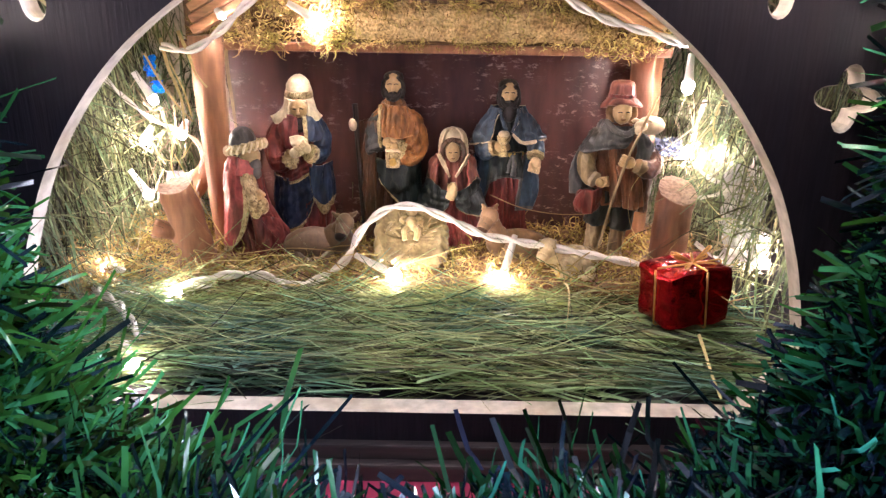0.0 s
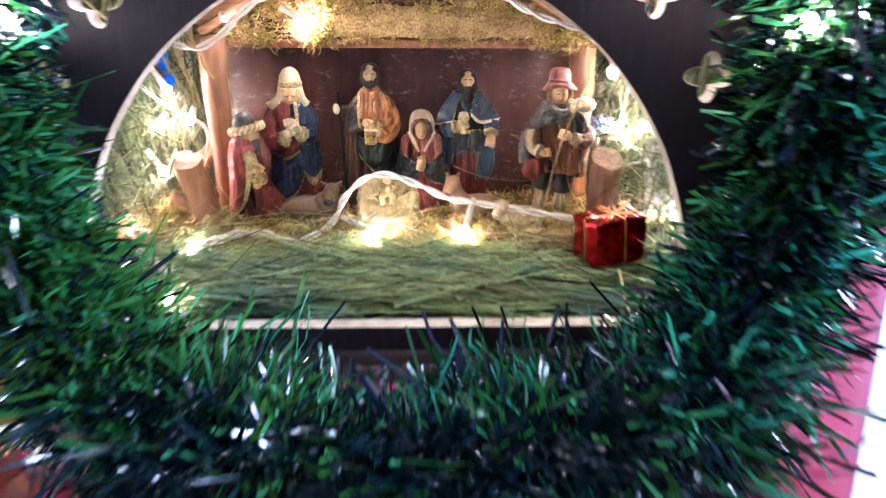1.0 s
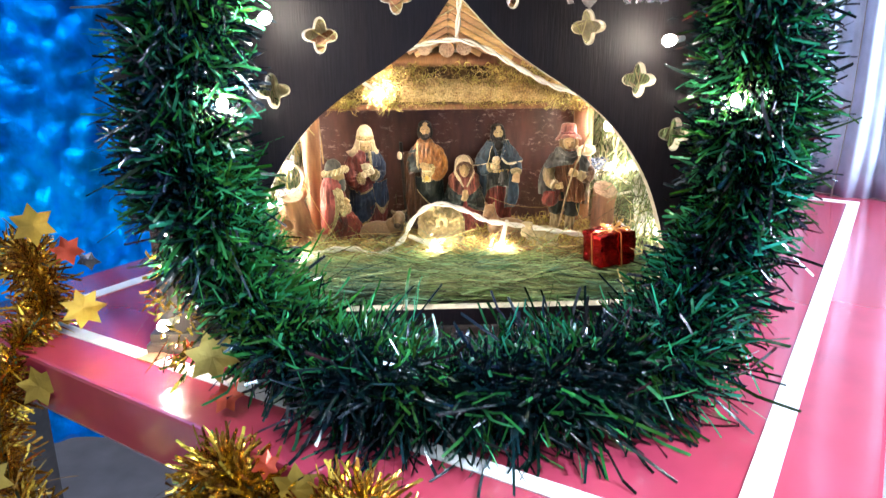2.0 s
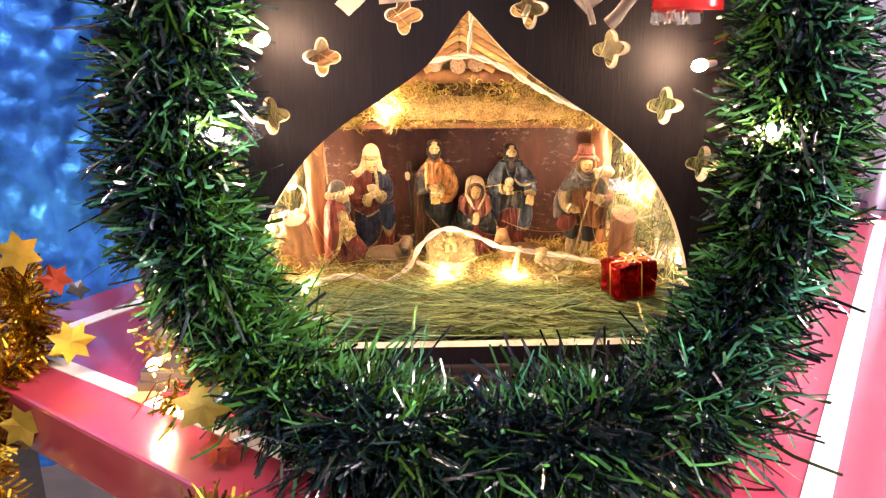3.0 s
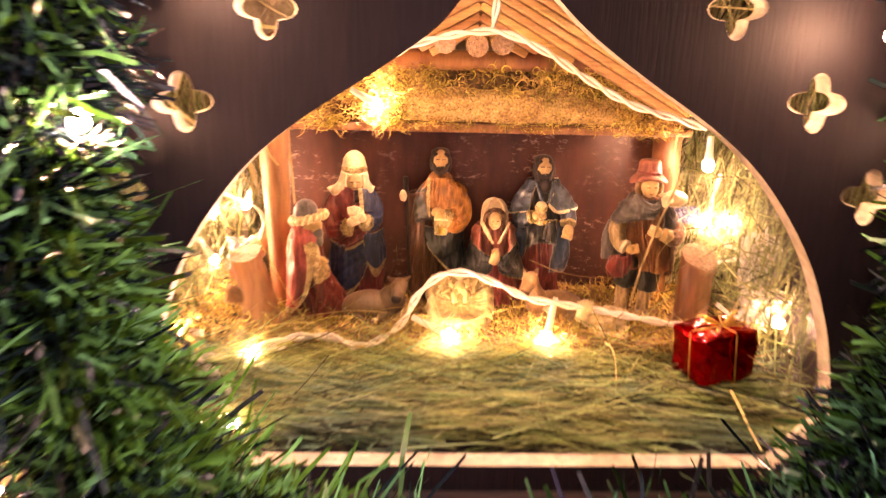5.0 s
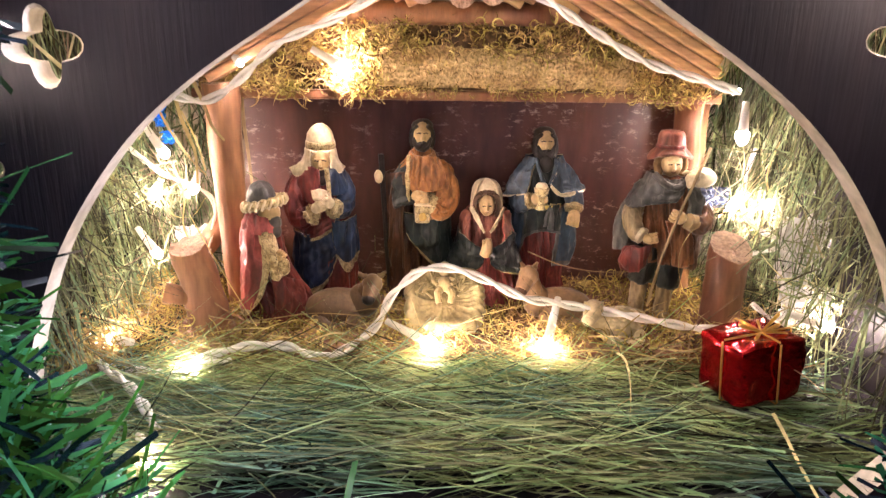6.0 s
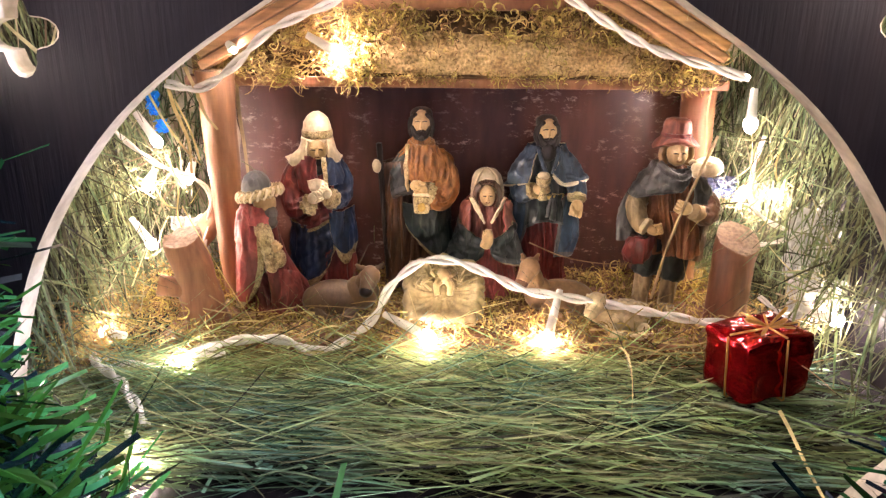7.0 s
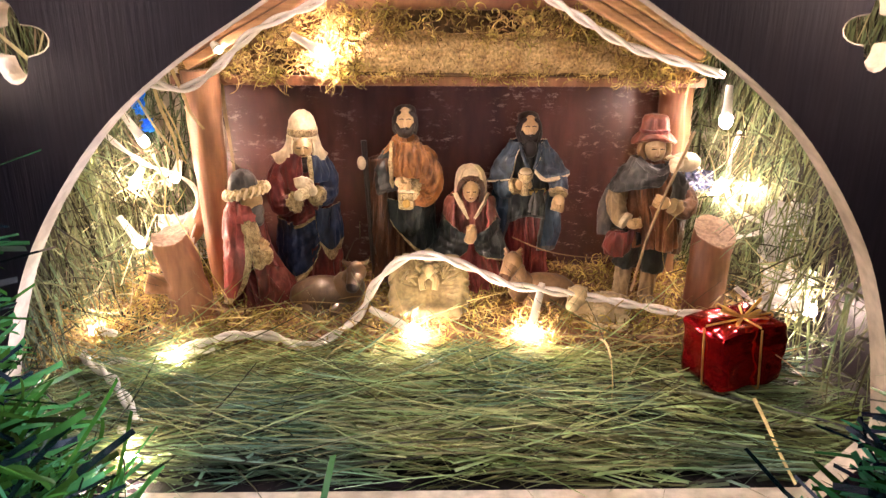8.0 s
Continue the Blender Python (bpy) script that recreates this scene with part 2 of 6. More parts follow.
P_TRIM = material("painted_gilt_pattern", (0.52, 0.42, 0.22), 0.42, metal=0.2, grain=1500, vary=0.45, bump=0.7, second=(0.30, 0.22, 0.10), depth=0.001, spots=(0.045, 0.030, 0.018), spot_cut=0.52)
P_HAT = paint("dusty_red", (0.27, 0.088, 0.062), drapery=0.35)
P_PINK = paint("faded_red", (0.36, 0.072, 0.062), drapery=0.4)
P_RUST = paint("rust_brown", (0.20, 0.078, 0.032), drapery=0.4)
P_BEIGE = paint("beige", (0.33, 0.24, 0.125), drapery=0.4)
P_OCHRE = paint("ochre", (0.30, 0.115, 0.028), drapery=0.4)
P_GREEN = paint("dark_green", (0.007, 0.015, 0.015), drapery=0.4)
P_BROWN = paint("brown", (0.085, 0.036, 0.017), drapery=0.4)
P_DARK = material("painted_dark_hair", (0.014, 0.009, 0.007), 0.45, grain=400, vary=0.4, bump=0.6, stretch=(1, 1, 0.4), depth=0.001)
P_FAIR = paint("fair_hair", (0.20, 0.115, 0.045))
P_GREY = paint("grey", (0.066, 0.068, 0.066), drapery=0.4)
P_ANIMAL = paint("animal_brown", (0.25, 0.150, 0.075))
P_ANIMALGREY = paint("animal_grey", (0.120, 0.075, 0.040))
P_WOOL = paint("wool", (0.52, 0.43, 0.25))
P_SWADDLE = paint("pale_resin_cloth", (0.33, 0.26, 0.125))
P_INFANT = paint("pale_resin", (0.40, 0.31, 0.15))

# ---- mesh helpers ----


def part(name, bm, mats, parent=None, label="", smooth=False):
    """Links a bmesh as one mesh object, under a thing or a part where given."""
    bmesh.ops.recalc_face_normals(bm, faces=bm.faces)
    me = bpy.data.meshes.new(name)
    bm.to_mesh(me)
    bm.free()
    for m in mats if isinstance(mats, (list, tuple)) else [mats]:
        me.materials.append(m)
    if smooth:
        me.polygons.foreach_set("use_smooth", [True] * len(me.polygons))
    ob = new(name, me)
    if parent is not None:
        ob.parent = parent
        ob.matrix_parent_inverse = parent.matrix_basis.inverted()
    if label:
        ob["label"] = label
    return ob


def thing(name, at, label, category, group="", kind=""):
    ob = new(name)
    ob.empty_display_size = 0.01
    ob.location = at
    return tagged(ob, label, category, group, kind)


def add_box(bm, lo, hi, bevel=0.0, mat=0, m=None):
    size = [b - a for a, b in zip(lo, hi)]
    mid = [(a + b) / 2 for a, b in zip(lo, hi)]
    made = bmesh.ops.create_cube(bm, size=1.0, matrix=(m or Matrix()) @ Matrix.Translation(mid) @ Matrix.Diagonal((*size, 1)))
    faces = {f for v in made["verts"] for f in v.link_faces}
    for f in faces:
        f.material_index = mat
    if bevel:
        edges = list({e for f in faces for e in f.edges})
        out = bmesh.ops.bevel(bm, geom=edges, offset=bevel, segments=2, profile=0.6, affect="EDGES")
        for f in out["faces"]:
            f.material_index = mat
    return bm


def smooth_path(points, per=8):
    """A Catmull-Rom line through the points."""
    pts = [Vector(p) for p in points]
    pts = [pts[0] * 2 - pts[1]] + pts + [pts[-1] * 2 - pts[-2]]
    out = []
    for a, b, c, d in zip(pts, pts[1:], pts[2:], pts[3:]):
        for k in range(per):
            t = k / per
            out.append(0.5 * (2 * b + (c - a) * t + (2 * a - 5 * b + 4 * c - d) * t**2 + (3 * b - a - 3 * c + d) * t**3))
    return out + [pts[-2]]


def frames_along(pts):
    """For each point of a line: the point, its direction and two sides."""
    out, side = [], None
    for k, p in enumerate(pts):
        ahead = (pts[min(k + 1, len(pts) - 1)] - pts[max(k - 1, 0)]).normalized()
        if side is None:
            side = ahead.orthogonal().normalized()
        side = (side - ahead * side.dot(ahead)).normalized()
        out.append((p, ahead, side, ahead.cross(side)))
    return out


def add_tube(bm, pts, radius, n=8, mat=0, flat=1.0):
    """A tube along points; radius may be a function of 0..1."""
    rings = []
    fr = frames_along([Vector(p) for p in pts])
    for k, (p, ahead, s, u) in enumerate(fr):
        r = radius(k / (len(fr) - 1)) if callable(radius) else radius
        rings.append([bm.verts.new(p + (s * math.cos(2 * math.pi * j / n) + u * math.sin(2 * math.pi * j / n) * flat) * r) for j in range(n)])
    for a, b in zip(rings, rings[1:]):
        for j in range(n):
            bm.faces.new((a[j], a[(j + 1) % n], b[(j + 1) % n], b[j])).material_index = mat
    for ring in (rings[0][::-1], rings[-1]):
        bm.faces.new(ring).material_index = mat
    return bm


def add_ball(bm, at, radii, mat=0, u=14, v=10, m=None):
    made = bmesh.ops.create_uvsphere(bm, u_segments=u, v_segments=v, radius=1.0, matrix=Matrix.Translation(at) @ (m or Matrix()) @ Matrix.Diagonal((*radii, 1)))
    for f in {f for w in made["verts"] for f in w.link_faces}:
        f.material_index = mat
        f.smooth = True
    return bm


def strips(blades, mat_index=None):
    """A mesh of many thin ribbons; each blade is (points, sides, widths)."""
    verts, faces = [], []
    for pts, sides, widths in blades:
        base = len(verts)
        for p, s, w in zip(pts, sides, widths):
            verts += [p - s * w, p + s * w]
        for k in range(len(pts) - 1):
            a = base + 2 * k
            faces.append((a, a + 1, a + 3, a + 2))
    return verts, faces


def mesh_part(name, verts, faces, mats, parent=None, label="", smooth=False):
    me = bpy.data.meshes.new(name)
    me.from_pydata([tuple(v) for v in verts], [], faces)
    for m in mats if isinstance(mats, (list, tuple)) else [mats]:
        me.materials.append(m)
    if smooth:
        me.polygons.foreach_set("use_smooth", [True] * len(me.polygons))
    ob = new(name, me)
    if parent is not None:
        ob.parent = parent
        ob.matrix_parent_inverse = parent.matrix_basis.inverted()
    if label:
        ob["label"] = label
    return ob


def structure(name, bm, mat, label=""):
    return tagged(part(name, bm, mat), label, "", "", "structure")


# ---- the room ----
bm = bmesh.new()
add_box(bm, (-2.2, -2.2, -0.90), (2.2, 2.2, -0.82))
structure("floor", bm, FLOORTILE, "pale grey tiled floor")
bm = bmesh.new()
add_box(bm, (-2.2, -2.2, 1.80), (2.2, 2.2, 1.88))
structure("ceiling", bm, CEIL, "plain painted ceiling")
for name, lo, hi in (("wall_north", (-2.2, 2.0, -0.82), (2.2, 2.2, 1.8)), ("wall_south", (-2.2, -2.2, -0.82), (2.2, -2.0, 1.8)),
                     ("wall_west", (-2.2, -2.0, -0.82), (-2.0, 2.0, 1.8)), ("wall_east", (2.0, -2.0, -0.82), (2.2, 2.0, 1.8))):
    bm = bmesh.new()
    add_box(bm, lo, hi)
    structure(name, bm, WALLPAINT, "brown-grey painted room wall")

# ---- the table ----
ANGLE = radians(-34.2)
TABLE_Z = -0.048
U, V = Vector((math.cos(ANGLE), math.sin(ANGLE), 0)), Vector((-math.sin(ANGLE), math.cos(ANGLE), 0))
CORNER = Vector((0.166, -0.351, TABLE_Z))  # inner front corner of the tape
TM = Matrix(((U.x, V.x, 0, CORNER.x), (U.y, V.y, 0, CORNER.y), (0, 0, 1, TABLE_Z), (0, 0, 0, 1)))
table = thing("display_table", (0.2, 0.15, -0.82), "table covered in glossy red paper with white tape border", "table")
bm = bmesh.new()
add_box(bm, (-0.93, -0.105, -0.062), (0.095, 1.36, 0.0), 0.004, m=TM)
for v in bm.verts:
    along = (v.co - CORNER).dot(U)
    if (v.co - CORNER).dot(V) < 0:
        v.co += V * max(0.0, -along) * 0.04
part("tabletop", bm, REDPAPER, table, "red paper wrapped over the edges")
for x0, x1, y0, y1 in ((-0.83, 0.0, -0.018, 0.001), (0.0, 0.022, -0.022, 1.22), (-0.852, -0.83, -0.022, 0.50), (-0.2, 0.0, 1.198, 1.22)):
    bm = bmesh.new()
    add_box(bm, (x0, y0, 0.0), (x1, y1, 0.0012), m=TM)
    part("tape_strip", bm, TAPE, table, "white adhesive tape")
bm = bmesh.new()
add_box(bm, (-0.612, -0.021, 0.0013), (-0.588, 0.004, 0.0030), 0.0006, m=TM)
part("tape_patch", bm, TIMBER, table, "short strip of brown tape")
for x, y in ((-0.86, -0.04), (0.03, -0.04), (-0.86, 1.28), (0.03, 1.28)):
    bm = bmesh.new()
    add_box(bm, (x - 0.03, y - 0.03, -0.772), (x + 0.03, y + 0.03, -0.062), 0.003, m=TM)
    part("leg", bm, BASEWOOD, table)


# ---- the wooden box with an arched front ----
ARCH = [(0.206, -0.006), (0.2195, 0.010), (0.2350, 0.028), (0.2378, 0.038), (0.2345, 0.056), (0.2295, 0.080), (0.2232, 0.102), (0.2095, 0.137), (0.1890, 0.171), (0.1628, 0.203), (0.1302, 0.2300), (0.0875, 0.2575), (0.0555, 0.280), (0.0330, 0.300), (0.001, 0.334)]
THICK = 0.016
STARS = [(0.0575, 0.335), (0.137, 0.299), (0.193, 0.2455), (0.236, 0.188), (-0.0595, 0.330), (-0.137, 0.2925), (-0.188, 0.238), (-0.231, 0.184)]


def opening():
    right = smooth_path([(x, 0, z) for x, z in ARCH], 4)
    left = [Vector((0.0120 * min(1.0, (0.334 - p.z) / 0.05) - p.x, 0, p.z)) for p in right[:-1]][::-1]
    return [(p.x, p.z) for p in right] + [(p.x, p.z) for p in left]


def quatrefoil(x, z, turn):
    out = []
    for k in range(40):
        a = 2 * math.pi * k / 40
        r = 0.0100 + 0.0082 * abs(math.cos(2 * a)) ** 1.6
        out.append((x + r * math.cos(a + turn), z + r * math.sin(a + turn)))
    return out


box = thing("nativity_box", (0, 0.2, TABLE_Z), "black-stained wooden box with an arched front standing on the red table", "box")


def front_panel():
    bm = bmesh.new()
    outer = [(-0.33, -0.026), (0.33, -0.026), (0.33, 0.50), (0.0, 0.60), (-0.33, 0.50)]
    loops = [outer, opening()] + [quatrefoil(x, z, random.uniform(-0.12, 0.12)) for x, z in STARS]
    edges, rings = [], []
    for loop in loops:
        ring = [bm.verts.new((x, 0, z)) for x, z in loop]
        rings.append(ring)
        edges += [bm.edges.new((a, b)) for a, b in zip(ring, ring[1:] + ring[:1])]
    bmesh.ops.triangle_fill(bm, use_beauty=True, use_dissolve=False, edges=edges, normal=(0, -1, 0))
    front = list(bm.faces)
    back = {v: bm.verts.new((v.co.x, THICK, v.co.z)) for v in bm.verts[:]}
    for f in front:
        bm.faces.new([back[v] for v in reversed(f.verts)])
    for k, ring in enumerate(rings):
        inner_ring = ring
        if k > 1:  # the stars have a narrow chamfered rim
            middle = Vector((STARS[k - 2][0], 0, STARS[k - 2][1]))
            inner_ring = []
            for v in ring:
                p = middle + (v.co - middle) * 0.92
                inner_ring.append(bm.verts.new((p.x, 0.0016, p.z)))
                back[v].co.x, back[v].co.z = p.x, p.z
            for j in range(len(ring)):
                n = (j + 1) % len(ring)
                bm.faces.new((ring[j], ring[n], inner_ring[n], inner_ring[j])).material_index = 1
        for j in range(len(ring)):
            n = (j + 1) % len(ring)
            bm.faces.new((inner_ring[j], inner_ring[n], back[ring[n]], back[ring[j]])).material_index = 1 if k else 0
    part("front_panel", bm, [PANEL, PLY], box, "black front panel with pale sawn arch and star cut-outs")


front_panel()
for name, lo, hi in (("side_panel", (-0.33, THICK, -0.026), (-0.316, 0.44, 0.50)), ("side_panel", (0.316, THICK, -0.026), (0.33, 0.44, 0.50)),
                     ("back_panel", (-0.316, 0.428, -0.026), (0.316, 0.44, 0.50)), ("roof_panel", (-0.33, THICK, 0.50), (0.33, 0.44, 0.512)),
                     ("floor_panel", (-0.316, THICK, -0.024), (0.316, 0.428, -0.014))):
    bm = bmesh.new()
    add_box(bm, lo, hi)
    part(name, bm, PANEL, box)
for lo, hi in (((-0.316, 0.420, -0.012), (0.316, 0.4275, 0.496)), ((-0.316, THICK + 0.002, 0.4965), (0.316, 0.420, 0.4995))):
    bm = bmesh.new()
    add_box(bm, lo, hi)
    part("lining", bm, PLY, box, "bare pale plywood inside the box")
bm = bmesh.new()
add_box(bm, (-0.345, -0.012, TABLE_Z), (0.345, 0.45, -0.036), 0.002)
add_box(bm, (-0.342, -0.006, -0.036), (0.342, 0.446, -0.026), 0.0015)
part("base_plate", bm, BASEWOOD, box, "dark stepped wooden base")

# ---- hay and moss ----


def blade(root, way, length, width, droop, rng, steps=5):
    """One grass blade: a thin curved ribbon from root along way."""
    way = way.normalized()
    side = way.cross(Vector((rng.gauss(0, 1), rng.gauss(0, 1), rng.gauss(0, 1)))).normalized()
    bend = way.cross(side) * rng.gauss(0, 0.25) + side * rng.gauss(0, 0.15)
    pts, sides, widths = [], [], []
    for k in range(steps + 1):
        t = k / steps
        pts.append(root + way * length * t + bend * length * t * t + Vector((0, 0, -droop * length * t * t)))
        sides.append(side)
        widths.append(width * (1.0 - 0.75 * t))
    return pts, sides, widths


def stuff(name, blades, mat, label, category):
    verts, faces = strips(blades)
    return tagged(mesh_part(name, verts, faces, mat), label, category, "", "stuff")


def hay_floor():
    rng = random.Random(3)
    blades = []
    for k in range(4700):
        x, y = rng.uniform(-0.31, 0.29), rng.uniform(0.012, 0.178)
        if abs(x - 0.21) < 0.06 and 0.08 < y < 0.19 and rng.random() < 0.45:
            continue
        heap = 0.013 + 0.018 * noise.noise((x * 9, y * 14, 0.3)) - 0.012 * max(0, (0.05 - y) / 0.05) - 0.016 * math.exp(-((x - 0.205) / 0.05) ** 2 - ((y - 0.10) / 0.05) ** 2)
        if y > 0.135:
            heap *= max(0.1, 1 - (y - 0.135) / 0.03)
        z = -0.013 + rng.random() ** 0.9 * max(heap + 0.010, 0.004)
        a = rng.gauss(0, 0.30) + (rng.choice((-0.7, 0.7)) if rng.random() < 0.14 else 0) + 0.55 * noise.noise((x * 11, y * 11, 5))
        way = Vector((math.cos(a), math.sin(a), rng.gauss(0.02, 0.05)))
        if rng.random() < 0.5:
            way = -way
            way.z = abs(way.z)
        length = rng.uniform(0.05, 0.15)
        tip = Vector((x, y, z)) + way * length
        if tip.y < 0.002 and rng.random() < 0.93:
            way.y = abs(way.y)
        if abs(tip.x) > 0.31:
            way.x = -way.x
        if min(y, (Vector((x, y, z)) + way * length).y) < 0.022:
            continue
        one = blade(Vector((x, y, z)), way, length, rng.uniform(0.00045, 0.00120), rng.uniform(0, 0.10), rng, 7)
        if not any(0.17 < p.x < 0.255 and 0.04 < p.y < 0.15 and p.z > 0.003 for p in one[0]):
            blades.append(one)
    pale = []
    for k in range(1500):
        x, y = rng.uniform(-0.29, 0.28), rng.uniform(0.025, 0.172)
        a = rng.gauss(0, 0.50) + (math.pi if rng.random() < 0.5 else 0)
        way = Vector((math.cos(a), math.sin(a) * 0.6, rng.uniform(0.0, 0.10)))
        if y + way.y * 0.12 > 0.03 and abs(x + way.x * 0.12) < 0.3:
            if 0.15 < x < 0.27 and 0.06 < y < 0.16:
                continue
            heap = (0.004 + 0.016 * noise.noise((x * 9, y * 14, 0.3))) * max(0.1, min(1, 1 - (y - 0.135) / 0.03))
            one = blade(Vector((x, y, max(heap, -0.006) + rng.random() * 0.008)), way, rng.uniform(0.05, 0.12), rng.uniform(0.0004, 0.0008), 0.05, rng, 7)
            if not any(0.17 < p.x < 0.255 and 0.04 < p.y < 0.15 and p.z > 0.003 for p in one[0]):
                pale.append(one)
    stuff("hay_bedding", pale, HAYPALE, "straw-coloured grass blades strewn over the green hay", "hay")
    return stuff("hay_bedding", blades, HAY, "green dried grass laid flat over the box floor", "hay")


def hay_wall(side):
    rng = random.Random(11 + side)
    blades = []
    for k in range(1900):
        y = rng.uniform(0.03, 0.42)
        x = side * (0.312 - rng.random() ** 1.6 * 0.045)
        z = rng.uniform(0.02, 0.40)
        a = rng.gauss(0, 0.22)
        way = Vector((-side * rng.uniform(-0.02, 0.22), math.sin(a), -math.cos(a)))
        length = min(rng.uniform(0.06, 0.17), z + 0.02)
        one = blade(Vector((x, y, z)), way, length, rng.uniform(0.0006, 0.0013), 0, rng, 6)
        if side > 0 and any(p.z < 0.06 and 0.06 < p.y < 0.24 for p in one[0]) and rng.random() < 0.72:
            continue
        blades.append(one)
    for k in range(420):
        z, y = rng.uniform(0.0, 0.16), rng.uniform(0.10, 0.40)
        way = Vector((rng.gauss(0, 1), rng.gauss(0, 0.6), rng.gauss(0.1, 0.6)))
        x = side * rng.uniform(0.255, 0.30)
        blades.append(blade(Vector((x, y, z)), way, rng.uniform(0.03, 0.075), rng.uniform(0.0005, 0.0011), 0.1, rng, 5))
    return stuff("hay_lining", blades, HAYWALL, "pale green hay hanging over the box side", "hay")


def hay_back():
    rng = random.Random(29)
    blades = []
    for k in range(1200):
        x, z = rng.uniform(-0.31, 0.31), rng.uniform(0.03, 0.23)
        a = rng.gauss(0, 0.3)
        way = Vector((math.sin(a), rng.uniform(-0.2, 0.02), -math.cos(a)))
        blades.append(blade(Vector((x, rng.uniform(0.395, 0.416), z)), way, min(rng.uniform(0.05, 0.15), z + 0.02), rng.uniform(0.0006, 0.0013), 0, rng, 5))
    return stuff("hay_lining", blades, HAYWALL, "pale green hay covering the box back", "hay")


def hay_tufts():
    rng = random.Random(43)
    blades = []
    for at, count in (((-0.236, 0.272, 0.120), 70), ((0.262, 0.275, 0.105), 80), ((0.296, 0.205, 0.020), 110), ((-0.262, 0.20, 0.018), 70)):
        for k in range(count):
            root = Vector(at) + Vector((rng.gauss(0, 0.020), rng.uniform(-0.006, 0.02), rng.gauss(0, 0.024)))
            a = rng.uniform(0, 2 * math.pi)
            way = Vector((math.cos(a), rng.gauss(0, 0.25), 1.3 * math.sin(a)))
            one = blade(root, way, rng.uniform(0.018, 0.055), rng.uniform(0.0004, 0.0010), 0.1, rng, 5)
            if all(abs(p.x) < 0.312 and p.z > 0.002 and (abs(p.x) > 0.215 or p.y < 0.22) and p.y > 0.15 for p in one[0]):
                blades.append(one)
    return stuff("hay_tuft", blades, HAYLIT, "hay bunched round the bulbs, coloured pale as lit by them", "hay")


def loose_straw():
    rng = random.Random(5)
    blades = []
    for k in range(150):
        x, y = rng.uniform(-0.28, 0.28), rng.uniform(0.15, 0.25)
        a = rng.uniform(0, 2 * math.pi)
        way = Vector((math.cos(a), 0.5 * math.sin(a), rng.uniform(-0.05, 0.35)))
        blades.append(blade(Vector((x, y, rng.uniform(0.0, 0.02))), way, rng.uniform(0.03, 0.09), rng.uniform(0.0006, 0.0011), 0.25, rng, 6))
    for points in ([(0.066, 0.262, 0.064), (0.095, 0.255, 0.054), (0.130, 0.25, 0.050), (0.172, 0.25, 0.052)], [(0.107, 0.095, 0.010), (0.149, 0.134, 0.010), (0.197, 0.180, 0.012)],
                   [(-0.194, 0.190, 0.112), (-0.181, 0.188, 0.086), (-0.163, 0.186, 0.051), (-0.147, 0.184, 0.023)], [(-0.225, 0.225, 0.055), (-0.185, 0.215, 0.030), (-0.150, 0.205, 0.012)], [(-0.23, 0.215, 0.032), (-0.17, 0.21, 0.020), (-0.11, 0.212, 0.026), (-0.06, 0.215, 0.022)],
                   [(0.155, 0.19, 0.008), (0.185, 0.165, 0.020), (0.205, 0.15, 0.058)], [(0.20, 0.235, 0.10), (0.186, 0.232, 0.075), (0.190, 0.23, 0.045), (0.205, 0.228, 0.028)]):
        line = smooth_path(points, 6)
        blades.append((line, [Vector((0.3, 0.4, 0.86))] * len(line), [0.0006 - 0.0003 * k / len(line) for k in range(len(line))]))
    for half, points in ((0.0013, [(0.211, 0.094, 0.006), (0.206, 0.067, 0.007), (0.200, 0.033, 0.006), (0.196, 0.004, 0.005)]), (0.0016, [(-0.221, 0.258, 0.198), (-0.216, 0.255, 0.175), (-0.210, 0.253, 0.160), (-0.206, 0.253, 0.145), (-0.208, 0.258, 0.120)]),
                         (0.0015, [(-0.201, 0.245, 0.205), (-0.192, 0.240, 0.186), (-0.186, 0.236, 0.171), (-0.177, 0.234, 0.160)]), (0.0020, [(-0.180, 0.306, 0.192), (-0.179, 0.305, 0.164), (-0.177, 0.305, 0.140), (-0.175, 0.305, 0.108)]), (0.0008, [(-0.243, 0.266, 0.109), (-0.232, 0.264, 0.092), (-0.216, 0.264, 0.092), (-0.205, 0.266, 0.107)]), (0.0009, [(-0.203, 0.266, 0.130), (-0.209, 0.268, 0.153), (-0.220, 0.270, 0.178)]), (0.0009, [(-0.228, 0.262, 0.135), (-0.220, 0.258, 0.110), (-0.222, 0.256, 0.085), (-0.212, 0.252, 0.062)]), (0.0011, [(-0.238, 0.262, 0.185), (-0.226, 0.262, 0.160), (-0.214, 0.264, 0.140), (-0.204, 0.27, 0.125)]),
                         (0.0011, [(0.213, 0.285, 0.205), (0.2110, 0.288, 0.172), (0.214, 0.290, 0.140), (0.210, 0.290, 0.112)]), (0.0012, [(0.268, 0.262, 0.160), (0.262, 0.262, 0.130), (0.268, 0.258, 0.105), (0.256, 0.262, 0.075)])):
        line = smooth_path(points, 6)
        blades.append((line, [Vector((0.9, 0.2, 0.35))] * len(line), [half * (1 - 0.4 * k / len(line)) for k in range(len(line))]))
    return stuff("loose_straw", blades, STRAW, "stray dry straws lying over the moss and figures", "straw")


